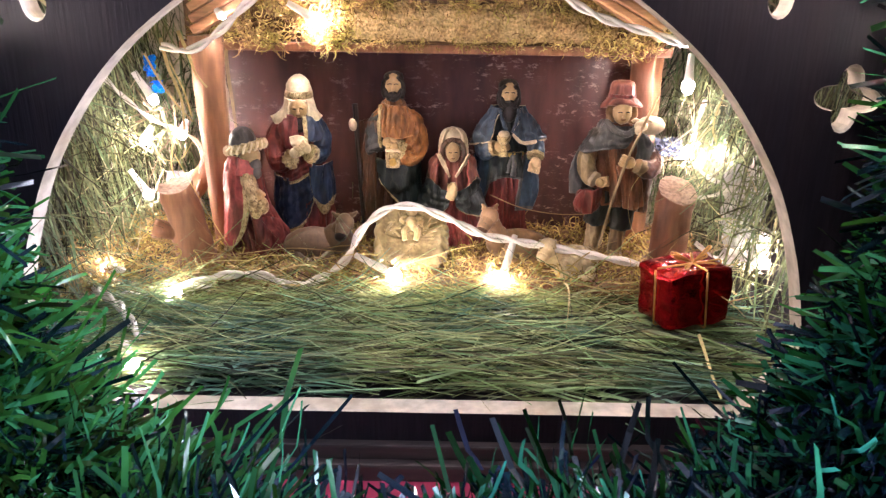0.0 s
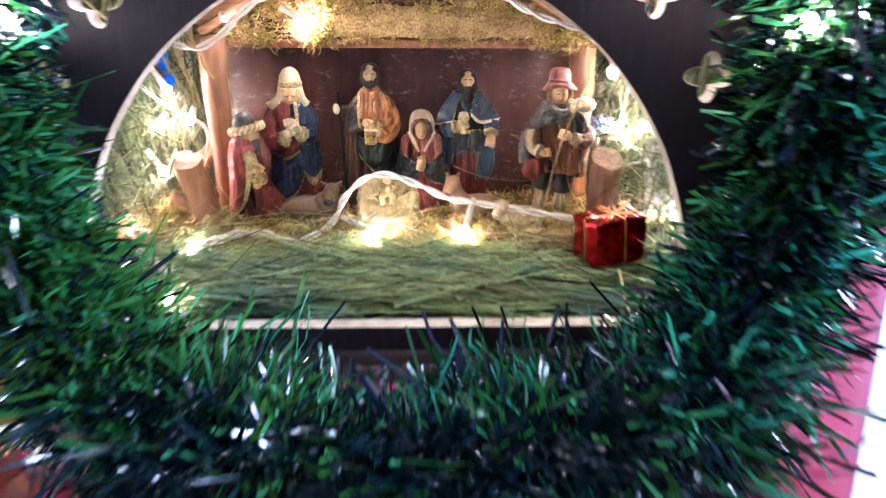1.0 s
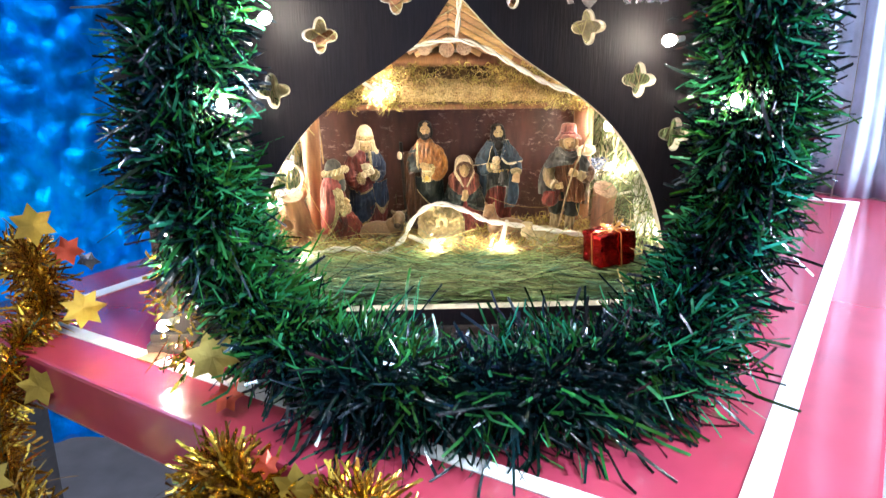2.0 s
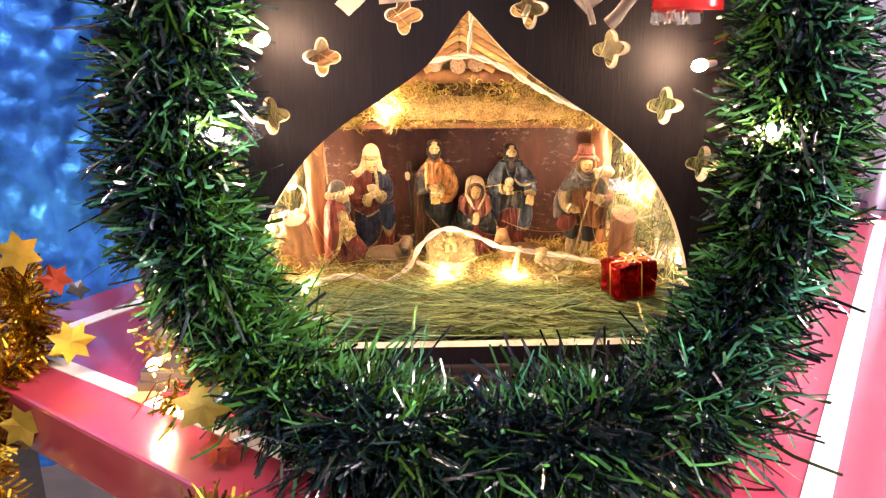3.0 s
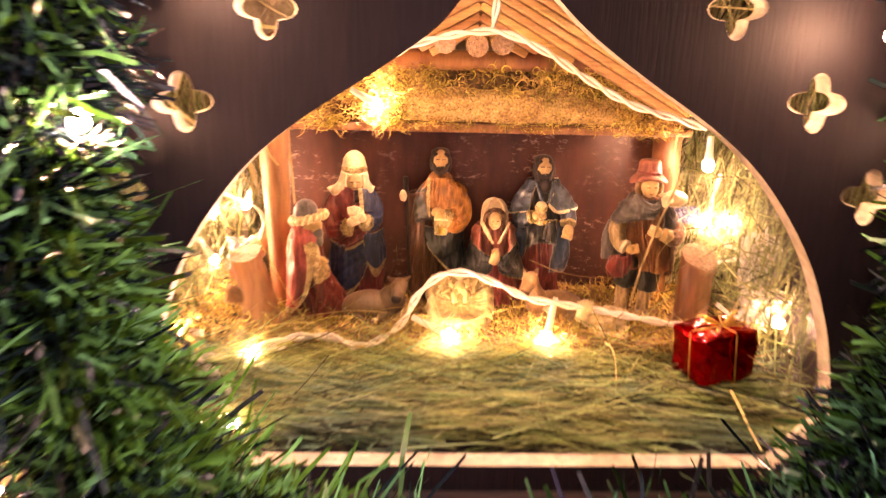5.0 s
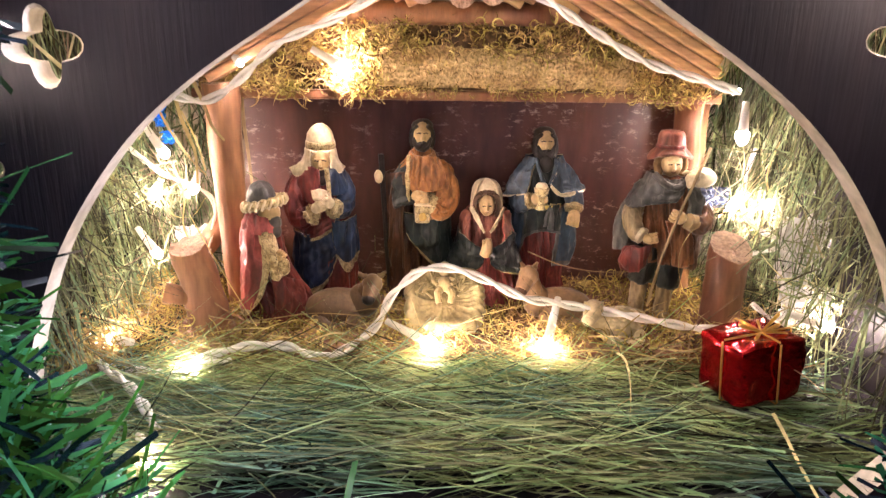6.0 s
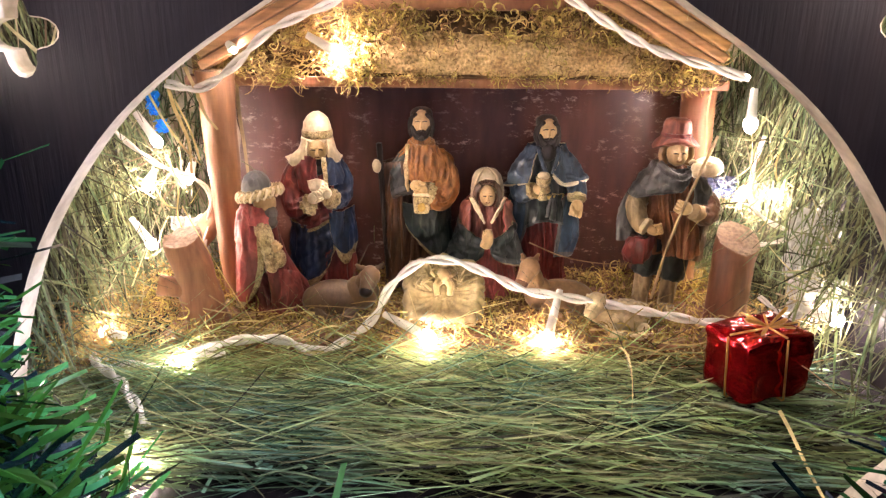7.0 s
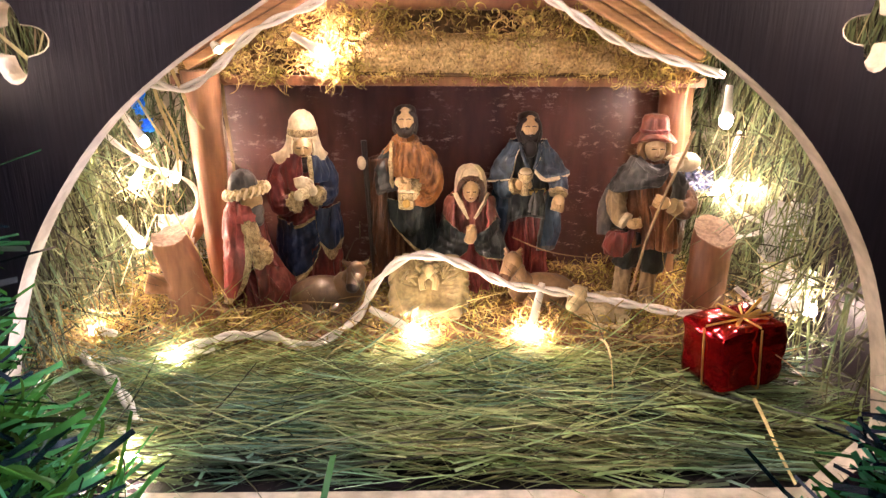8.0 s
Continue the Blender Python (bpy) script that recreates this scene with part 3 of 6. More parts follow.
def curl(root, size, rng, steps=5, width=0.0007):
    """A short curled moss thread."""
    way = Vector((rng.gauss(0, 1), rng.gauss(0, 1), rng.gauss(0.2, 0.8))).normalized()
    axis = Vector((rng.gauss(0, 1), rng.gauss(0, 1), rng.gauss(0, 1))).normalized()
    turn = Matrix.Rotation(rng.uniform(0.35, 0.9), 3, axis)
    pts, sides, widths, p = [], [], [], root.copy()
    for k in range(steps + 1):
        pts.append(p.copy())
        sides.append(way.cross(axis).normalized() if way.cross(axis).length > 1e-4 else axis)
        widths.append(width * (1.1 - 0.6 * k / steps))
        p = p + way * size / steps
        way = turn @ way
    return pts, sides, widths


hay_floor()
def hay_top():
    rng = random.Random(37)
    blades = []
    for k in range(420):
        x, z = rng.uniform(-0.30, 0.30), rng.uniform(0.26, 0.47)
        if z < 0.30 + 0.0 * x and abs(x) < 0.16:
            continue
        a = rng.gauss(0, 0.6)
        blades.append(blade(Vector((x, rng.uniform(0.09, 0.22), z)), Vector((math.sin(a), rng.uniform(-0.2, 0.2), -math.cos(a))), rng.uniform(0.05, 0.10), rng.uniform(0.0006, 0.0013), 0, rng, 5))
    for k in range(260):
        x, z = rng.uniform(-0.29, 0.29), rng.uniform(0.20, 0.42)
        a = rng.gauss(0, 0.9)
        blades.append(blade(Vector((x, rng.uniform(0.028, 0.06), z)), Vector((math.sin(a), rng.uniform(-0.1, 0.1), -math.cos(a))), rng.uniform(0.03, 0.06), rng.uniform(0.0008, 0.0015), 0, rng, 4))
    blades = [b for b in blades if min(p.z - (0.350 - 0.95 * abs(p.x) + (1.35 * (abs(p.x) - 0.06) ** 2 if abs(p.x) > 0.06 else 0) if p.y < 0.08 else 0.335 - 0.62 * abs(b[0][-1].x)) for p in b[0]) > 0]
    return stuff("hay_lining", blades, HAYLIT, "hay tucked over the stable roof, coloured pale as if lit", "hay")


hay_wall(-1)
hay_wall(1)
hay_back()
hay_top()
hay_tufts()
loose_straw()

def moss_pad():
    """A low uneven cushion of pressed moss on the gable."""
    bm = bmesh.new()
    rows = []
    for i in range(61):
        row = []
        for j in range(25):
            u, v = i / 60, j / 24
            x, z = -0.085 + 0.265 * u, LINTEL + 0.009 + 0.036 * v
            edge = min(1.0, 9 * u * (1 - u) + 0.0) * min(1.0, 5 * v * (1 - v))
            x += 0.006 * noise.noise((x * 60, z * 60, 2))
            row.append(bm.verts.new((x, GY + 0.001 - 0.006 * edge - 0.0022 * edge * noise.noise((x * 180, z * 180, 0)), z + 0.003 * noise.noise((x * 50, z * 50, 7)))))
        rows.append(row)
    for a, b in zip(rows, rows[1:]):
        for j in range(24):
            bm.faces.new((a[j], a[j + 1], b[j + 1], b[j]))
    return bm


# ---- the stable ----
stable = thing("stable", (0.01, 0.27, -0.014), "brown wooden stable with mossy front and slatted gable in hay", "stable")
SX = 0.008
LINTEL = 0.1865
GY = 0.295  # face of the mossy gable
bm = bmesh.new()
add_box(bm, (-0.225, 0.185, -0.014), (0.245, 0.40, 0.006), 0.003)
part("base_board", bm, TIMBER, stable, "brown board under the moss")
bm = bmesh.new()
add_box(bm, (-0.205, 0.345, 0.006), (0.222, 0.357, 0.262), 0.001)
part("back_wall", bm, STAIN, stable, "red-brown scratched board")

def log(name, a, b, r0, r1, parent, mat=TIMBER, n=14, wob=0.04, label="", slant=0.0):
    a, b = Vector(a), Vector(b)
    rng = random.Random(name + str(round(a.x, 3)))
    bm = bmesh.new()
    k = 9
    pts = [a.lerp(b, i / k) + Vector((rng.gauss(0, 1), rng.gauss(0, 1), 0)) * r0 * wob for i in range(k + 1)]
    add_tube(bm, pts, lambda t: r0 + (r1 - r0) * t + rng.gauss(0, r0 * 0.015), n)
    bm.faces.ensure_lookup_table()
    if slant:
        cap = bm.faces[-1]
        for v in cap.verts:
            v.co.z += slant * (v.co.y - b.y) + rng.gauss(0, r0 * 0.05)
        fan = bmesh.ops.inset_individual(bm, faces=[cap], thickness=r0 * 0.12)
        for v in cap.verts:
            v.co.z += r0 * 0.10
        bmesh.ops.poke(bm, faces=[cap])
        for f in bm.faces[-2 * n:]:
            f.material_index = 1
        for f in fan["faces"]:
            f.material_index = 0
    for f in bm.faces:
        f.smooth = len(f.verts) == 4
        if len(f.verts) > 4:
            f.material_index = 1
    return part(name, bm, [mat, ENDGRAIN], parent, label)


log("post", (-0.186, 0.281, 0.0), (-0.190, 0.281, 0.20), 0.009, 0.0155, stable)
log("post", (0.214, 0.316, 0.0), (0.212, 0.316, LINTEL), 0.0130, 0.0150, stable)
log("fence_stump", (-0.193, 0.226, 0.0), (-0.2105, 0.230, 0.0745), 0.0172, 0.0150, stable, slant=0.42, label="short brown stump with a raw cut top")
log("fence_stump", (0.223, 0.232, 0.0), (0.2285, 0.236, 0.0765), 0.0155, 0.0172, stable, slant=0.42, label="short brown stump with a raw cut top")
log("side_branch", (-0.205, 0.224, 0.034), (-0.228, 0.216, 0.041), 0.007, 0.0085, stable)
log("brace", (-0.238, 0.30, 0.03), (-0.188, 0.295, 0.095), 0.010, 0.009, stable)
bm = bmesh.new()
add_box(bm, (-0.218, GY - 0.004, LINTEL), (0.228, 0.345, LINTEL + 0.008), 0.002)
part("lintel_board", bm, TIMBER, stable, "thin brown board under the moss")
bm = bmesh.new()
add_box(bm, (-0.212, GY, LINTEL + 0.008), (0.222, GY + 0.010, 0.252), 0.001)
part("gable_board", bm, BASEMOSS, stable, "dark board behind the moss")
pad = moss_pad()
part("moss_pad", pad, MOSSFELT, stable, "pressed fine yellow moss", smooth=True)
log("beam", (-0.165, GY - 0.006, 0.2565), (0.175, GY - 0.006, 0.2565), 0.0095, 0.0095, stable, label="round horizontal timber")
for x in (-0.025, 0.006, 0.030):
    log("rafter_stub", (x * 0.8 + 0.002, 0.34, 0.292), (x, 0.266, 0.270 + 0.10 * abs(x - 0.003)), 0.0095, 0.0105, stable, SLAT)
for side in (-1, 1):
    slope = Vector((side * 0.876, 0, -0.482))
    up = Vector((side * 0.482, 0, 0.876))
    bm = bmesh.new()
    m = Matrix(((slope.x, 0, up.x, SX), (0, 1, 0, 0.302), (slope.z, 0, up.z, 0.292), (0, 0, 0, 1)))
    add_box(bm, (0.0, 0, 0.0), (0.222, 0.04, 0.085), 0.001, m=m)
    part("roof_board", bm, TIMBER, stable, "brown board under the slats")
    for k in range(10):
        bm = bmesh.new()
        start = Vector((SX, 0, 0.284 + 0.0094 * k))
        length = (0.050, 0.062, 0.10)[k] if k < 3 else 0.232
        m = Matrix(((slope.x, 0, up.x, start.x), (slope.y, 1, up.y, 0.270 - k * 0.0016), (slope.z, 0, up.z, start.z), (0, 0, 0, 1)))
        add_box(bm, (-0.002, 0, 0), (length, 0.08, 0.0076), 0.002, m=m)
        part("roof_slat", bm, SLAT, stable, "pale wooden slat")


bm = bmesh.new()
add_tube(bm, smooth_path([(-0.181, 0.287, 0.190), (-0.1795, 0.286, 0.168), (-0.1775, 0.288, 0.142), (-0.1785, 0.286, 0.112)], 6), lambda t: 0.0042 - 0.0024 * t + 0.0007 * math.sin(t * 23), 8, flat=0.6)
part("hanging_cord", bm, RIBBON, stable, "frayed pinkish cord tied to the lintel", smooth=True)


def moss_bed():
    rng = random.Random(8)
    blades = []
    while len(blades) < 8200:
        x, y = rng.uniform(-0.30, 0.27), rng.uniform(0.176, 0.345)
        if x > 0.225 and y < 0.24:
            continue
        front = max(0.0, min(1.0, (y - 0.176) / 0.02))
        h = (0.008 + 0.008 * noise.noise((x * 20, y * 20, 1))) * front + (0.010 if x < -0.2 else 0)
        blades.append(curl(Vector((x, y, 0.004 * front + rng.random() * max(h, 0.002))), rng.uniform(0.008, 0.022), rng))
    for k in range(900):
        x, y = rng.gauss(-0.272, 0.014), rng.gauss(0.165, 0.016)
        blades.append(curl(Vector((x, y, abs(rng.gauss(0.004, 0.014)))), rng.uniform(0.006, 0.014), rng))
    return tagged(stuff("moss_bedding", blades, MOSS, "dry yellow moss strewn over the stable floor", "moss"))


def moss_front():
    rng = random.Random(9)
    blades = []
    while len(blades) < 6400:
        x, t = rng.uniform(-0.212, 0.222), rng.random()
        z = LINTEL + 0.004 + t * 0.060
        if abs(x - SX) > 0.212 - 0.55 * max(0, z - 0.215):
            continue
        clump = noise.noise((x * 32, z * 32, 4.0))
        middle = -0.06 < x < 0.15 and 0.10 < t < 0.55
        if middle and rng.random() < 0.90 or not middle and clump < -0.12 and rng.random() < 0.85:
            continue
        coarse = t > 0.5 or x < -0.06 or x > 0.15
        stand = 0.013 * rng.random() ** 1.5 * (1.25 if t > 0.55 else 0.9)
        root = Vector((x, GY - 0.001 - stand, z))
        if coarse:
            blades.append(curl(root, rng.uniform(0.009, 0.020), rng, 6, width=rng.uniform(0.00055, 0.00095)))
        else:
            blades.append(curl(root, rng.uniform(0.004, 0.010), rng, width=0.00055))
    verts, faces = strips(blades)
    ob = mesh_part("moss_cover", verts, faces, MOSS, stable, "dry yellow moss glued to the gable")
    ob["kind"] = "stuff"


moss_bed()
moss_front()

# ---- green tinsel garland ----
GARLAND = [(-0.240, -0.03, 0.60), (-0.246, -0.035, 0.46), (-0.255, -0.04, 0.34), (-0.270, -0.042, 0.21), (-0.254, -0.060, 0.128), (-0.227, -0.070, 0.066), (-0.186, -0.090, 0.013), (-0.130, -0.112, -0.012), (-0.06, -0.138, -0.020), (0.02, -0.144, -0.022),
           (0.11, -0.130, -0.020), (0.188, -0.102, -0.008), (0.252, -0.060, 0.046), (0.290, -0.046, 0.13), (0.300, -0.042, 0.22), (0.294, -0.04, 0.32), (0.286, -0.035, 0.44), (0.27, -0.03, 0.60)]


def tinsel(path, count, reach, width, seed, floor_z=None, behind=None, thin=None, flakes=None):
    """Film strips round a twisted rope: whole ones from the core, or short flakes that begin between two shares of the radius."""
    rng = random.Random(seed)
    fr = frames_along(smooth_path(path, 12))
    blades = []
    while len(blades) < count:
        p, ahead, s, u = fr[rng.randrange(len(fr))]
        p = p + ahead * rng.uniform(-0.01, 0.01)
        a = rng.uniform(0, 2 * math.pi)
        out = s * math.cos(a) + u * math.sin(a)
        way = (out + ahead * rng.gauss(0, 0.55)).normalized()
        length = reach * (rng.uniform(0.78, 1.05) if flakes else rng.uniform(0.55, 1.10))
        if thin is not None and way.z > 0:
            length *= 1 - 0.45 * math.exp(-((p.x - thin) / 0.05) ** 2)
        if flakes and p.x > 0.2 and p.z > 0.12 and way.x < 0:
            length *= 0.90
        if flakes and p.z < 0.13 and abs(p.x) > 0.12 and (0.16 - p.z) * way.z - p.x * way.x > 0:
            length *= 0.76 if p.x > 0 else 0.92
        if flakes and p.z < 0.10 and -0.24 < p.x < -0.11 and (way.x < 0 or way.y < 0):
            length *= 0.70
        if floor_z is not None and p.z < 0.06:
            low = min(1.0, (0.06 - p.z) / 0.06)
            way = Vector((way.x * (1 + 0.1 * low), way.y * (1 + (0.85 if way.y < 0 else 0.30) * low), way.z * (1 - 0.33 * low)))
            length *= way.length
            way.normalize()
        end = p + way * length
        if behind is not None and end.y > behind:
            way.y = -abs(way.y) * 0.15
            way.normalize()
            end = p + way * length
        if floor_z is not None and end.z < floor_z:
            way.z = (floor_z + 0.002 - p.z) / length
            length *= 1.1
        side = way.cross(Vector((rng.gauss(0, 1), rng.gauss(0, 1), rng.gauss(0, 1)))).normalized()
        bend = way.cross(side) * rng.gauss(0, 0.34) + side * rng.gauss(0, 0.12)
        kink = Vector((rng.gauss(0, 1), rng.gauss(0, 1), rng.gauss(0, 1))) * 0.03
        spin = rng.gauss(0, 0.9)
        wide = rng.uniform(0.7, 1.3)
        droop = Vector((0, 0, -0.10 * rng.random()))
        t0 = flakes[0] + rng.random() ** 0.9 * (flakes[1] - flakes[0]) if flakes else 0.02
        t1 = min(1.0, t0 + rng.uniform(0.30, 0.55)) if flakes else 1.0
        lean = Vector((rng.gauss(0, 1), rng.gauss(0, 1), rng.gauss(0, 1))) * (0.42 if flakes else 0.0)
        pts, sides, widths = [], [], []
        for k in range(5):
            t = t0 + (t1 - t0) * (0.0, 0.30, 0.55, 0.80, 1.0)[k]
            q = p + way * length * t + (bend + droop) * length * t * t + kink * length * (0, 0.3, 1, 0.2, -0.6)[k] + lean * length * (t - t0)
            if floor_z is not None:
                q.z = max(q.z, floor_z + 0.001)
            if behind is not None:
                q.y = min(q.y, behind)
            pts.append(q)
            turn = spin * t + rng.gauss(0, 0.15)
            sides.append(side * math.cos(turn) + way.cross(side) * math.sin(turn))
            widths.append(width * wide * (0.6, 1.0, 1.0, 1.0, 0.9)[k])
        blades.append((pts, sides, widths))
    return blades


GARLAND_LINE = smooth_path(GARLAND, 6)


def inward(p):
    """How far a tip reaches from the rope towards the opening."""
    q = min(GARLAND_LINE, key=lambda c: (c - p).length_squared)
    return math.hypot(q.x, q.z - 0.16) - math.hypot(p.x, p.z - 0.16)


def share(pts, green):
    """The mix of green and dark strips along the garland, imitating its light: greenest low beside the opening, darker
    outward and in front.
    """
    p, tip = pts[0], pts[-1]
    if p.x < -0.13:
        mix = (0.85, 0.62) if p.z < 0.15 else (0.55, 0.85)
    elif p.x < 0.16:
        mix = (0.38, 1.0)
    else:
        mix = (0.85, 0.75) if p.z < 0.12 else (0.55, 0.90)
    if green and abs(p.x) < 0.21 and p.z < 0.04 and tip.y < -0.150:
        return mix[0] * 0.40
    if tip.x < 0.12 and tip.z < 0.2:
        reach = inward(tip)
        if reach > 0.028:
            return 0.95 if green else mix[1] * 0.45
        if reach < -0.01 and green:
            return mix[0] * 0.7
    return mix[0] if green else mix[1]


garland = thing("tinsel_garland", (0.02, -0.16, TABLE_Z), "thick green tinsel garland draped round the box front", "garland")
bm = bmesh.new()
add_tube(bm, smooth_path(GARLAND, 10), 0.0025, 6)
part("core_wire", bm, CORE, garland)
LAMPS = [(-0.182, -0.048, 0.309), (0.205, -0.048, 0.2858), (0.277, -0.045, 0.2285), (-0.229, -0.046, 0.230), (-0.303, -0.026, 0.097), (-0.315, -0.034, -0.004)]


def clear_of_lamps(film):
    """Leaves out the strips that would cover a lamp."""
    return [b for b in film if all((p - Vector(q) - Vector((0, min(0.0, max(-0.08, p.y - q[1])), 0))).length > (0.012 if q[0] < -0.3 else 0.0085) for p in b[0] for q in LAMPS)]


# dark strips begin nearer the core, painting in its shaded inside
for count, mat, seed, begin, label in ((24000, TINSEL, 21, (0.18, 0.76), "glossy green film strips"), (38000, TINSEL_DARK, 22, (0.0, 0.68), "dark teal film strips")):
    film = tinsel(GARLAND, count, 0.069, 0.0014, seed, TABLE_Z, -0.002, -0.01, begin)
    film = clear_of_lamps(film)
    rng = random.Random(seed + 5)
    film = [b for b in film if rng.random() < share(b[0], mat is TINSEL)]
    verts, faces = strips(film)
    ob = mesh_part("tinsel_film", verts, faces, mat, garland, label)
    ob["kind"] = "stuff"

# gold film stands in for strips that the lamps light up warm
shards = tinsel([(-0.284, -0.034, 0.122), (-0.290, -0.032, 0.07), (-0.292, -0.030, 0.02), (-0.288, -0.034, -0.015), (-0.260, -0.060, -0.030)], 230, 0.038, 0.0016, 61, TABLE_Z, -0.004, None, (0.35, 0.75))
verts, faces = strips(clear_of_lamps(shards))
ob = mesh_part("tinsel_film", verts, faces, GOLD, garland, "pale gold film strips imitating lamp glow on the garland")
ob["kind"] = "stuff"

# ---- gold tinsel garland ----
GOLD_PATH = [(-0.74, 0.22, 0.03), (-0.63, 0.17, 0.020), (-0.55, 0.13, 0.030), (-0.500, 0.085, 0.030), (-0.486, 0.060, -0.018), (-0.505, 0.005, -0.060), (-0.500, -0.05, -0.120), (-0.44, -0.12, -0.185), (-0.36, -0.195, -0.215), (-0.285, -0.245, -0.180), (-0.240, -0.226, -0.105), (-0.215, -0.222, -0.060),
             (-0.185, -0.242, -0.070), (-0.140, -0.272, -0.090), (-0.104, -0.286, -0.060), (-0.080, -0.304, -0.062), (-0.080, -0.325, -0.125), (-0.095, -0.345, -0.18)]
gold = thing("gold_garland", (-0.33, -0.19, -0.16), "gold tinsel garland with foil stars hung along the table edge", "garland")
bm = bmesh.new()
add_tube(bm, smooth_path(GOLD_PATH, 8), 0.002, 6)
part("core_wire", bm, CORE, gold)
verts, faces = strips(tinsel(GOLD_PATH, 5600, 0.040, 0.0014, 31))
part_ob = mesh_part("tinsel_film", verts, faces, GOLD, gold, "narrow gold film strips")
part_ob["kind"] = "stuff"


def foil_star(at, face, size, mat, points=6, turn=0.0):
    bm = bmesh.new()
    z = Vector(face).normalized()
    x = z.orthogonal().normalized()
    y = z.cross(x)
    rim = []
    for k in range(points * 2):
        a = math.pi * k / points + turn
        r = size * (1.0 if k % 2 == 0 else 0.58)
        curl_up = size * 0.07 * math.sin(a * 1.7 + at[0] * 40)
        rim.append(Vector(at) + x * r * math.cos(a) + y * r * math.sin(a) + z * curl_up)
    front, back = bm.verts.new(Vector(at) + z * size * 0.05), bm.verts.new(Vector(at) - z * 0.001)
    ring = [bm.verts.new(p) for p in rim]
    for a, b in zip(ring, ring[1:] + ring[:1]):
        bm.faces.new((a, b, front))
        bm.faces.new((b, a, back))
    part("foil_star", bm, mat, gold, {GOLDSTAR: "gold foil star", REDSTAR: "orange-red foil star"}.get(mat, "silver foil star"))


for at, face, size, mat, n in (((-0.482, 0.060, 0.086), (0.3, -0.9, 0.1), 0.026, GOLDSTAR, 6), ((-0.455, 0.075, 0.050), (0.2, -0.8, 0.5), 0.020, REDSTAR, 6), ((-0.428, 0.035, -0.008), (0.3, -0.75, 0.6), 0.026, GOLDSTAR, 7), ((-0.444, 0.10, 0.030), (0.6, -0.3, 0.8), 0.016, SILVER, 5),
                               ((-0.458, -0.030, -0.073), (0.2, -0.9, 0.3), 0.024, GOLDSTAR, 6), ((-0.236, -0.143, 0.008), (0.25, -0.85, 0.35), 0.026, GOLDSTAR, 6), ((-0.224, -0.150, -0.030), (-0.2, -0.6, 0.7), 0.018, REDSTAR, 6), ((-0.146, -0.262, -0.056), (0.05, -0.90, 0.35), 0.022, GOLDSTAR, 6), ((-0.172, -0.246, -0.042), (0.3, -0.7, 0.5), 0.013, REDSTAR, 6),
                               ((-0.215, -0.282, -0.105), (0.2, -0.8, 0.5), 0.020, GOLDSTAR, 6), ((-0.282, -0.272, -0.125), (0.2, -0.9, 0.4), 0.022, GOLDSTAR, 6), ((-0.37, -0.215, -0.155), (-0.2, -0.7, 0.6), 0.024, GOLDSTAR, 6), ((-0.475, -0.12, -0.13), (0.2, -0.9, 0.3), 0.024, GOLDSTAR, 6), ((-0.58, 0.09, 0.04), (0.2, -0.9, 0.3), 0.024, GOLDSTAR, 6)):
    foil_star(at, face, size, mat, n, at[0] * 9)

# ---- blue foil backdrop ----
foil = thing("foil_backdrop", (-0.62, 0.5, -0.82), "crinkled shiny blue foil sheet standing behind the table corner", "foil sheet")
bm = bmesh.new()
line = smooth_path([(-1.5, 0.15, 0), (-1.1, 0.33, 0), (-0.75, 0.45, 0), (-0.60, 0.50, 0), (-0.50, 0.62, 0), (-0.42, 0.85, 0)], 26)
rows = []
for k, p in enumerate(line):
    row = []
    for j in range(101):
        z = TABLE_Z - 0.38 + 0.012 * j
        q = Vector((p.x * 16, p.y * 16, z * 16))
        d, _ = noise.voronoi(q)
        lift = 0.030 * (d[1] - d[0]) + 0.012 * noise.noise(q * 2.3)
        row.append(bm.verts.new((p.x + lift * 0.5, p.y - lift, z)))
    rows.append(row)
for a, b in zip(rows, rows[1:]):
    for j in range(100):
        bm.faces.new((a[j], a[j + 1], b[j + 1], b[j]))
foil_sheet = part("sheet", bm, FOIL, foil, smooth=True)
mod = foil_sheet.modifiers.new("thickness", "SOLIDIFY")
mod.thickness = 0.002

for x, y in ((-1.35, 0.26), (-0.47, 0.76)):
    bm = bmesh.new()
    add_box(bm, (x - 0.012, y + 0.012, -0.82), (x + 0.012, y + 0.036, 0.76), 0.002)
    part("post", bm, BASEWOOD, foil, "dark wooden upright behind the foil")

# ---- plastic sheet at the far end ----
drape = thing("plastic_drape", (0.88, 0.67, TABLE_Z), "pale blue-grey plastic sheet hanging in folds behind the table", "drape")
for first, last in ((0, 38), (38, 76)):
    bm = bmesh.new()
    rows = []
    for k in range(first, last + 1):
        t = k / 60
        x, y = 0.74 + 0.19 * t, 0.80 - 0.13 * t - (0.006 if first else 0)
        fold = 0.012 * math.sin(t * 15) + 0.006 * math.sin(t * 41 + 1)
        rows.append([bm.verts.new((x + fold * 0.5 + 0.03 * (z - 0.2), y + fold + 0.01 * math.sin(z * 9 + t * 5), z)) for z in (-0.047, 0.05, 0.15, 0.3, 0.5, 0.7, 0.9)])
    for a, b in zip(rows, rows[1:]):
        for j in range(6):
            bm.faces.new((a[j], a[j + 1], b[j + 1], b[j]))
    ob = part("sheet", bm, CURTAIN, drape, smooth=True)
    mod = ob.modifiers.new("thickness", "SOLIDIFY")
    mod.thickness = 0.0015

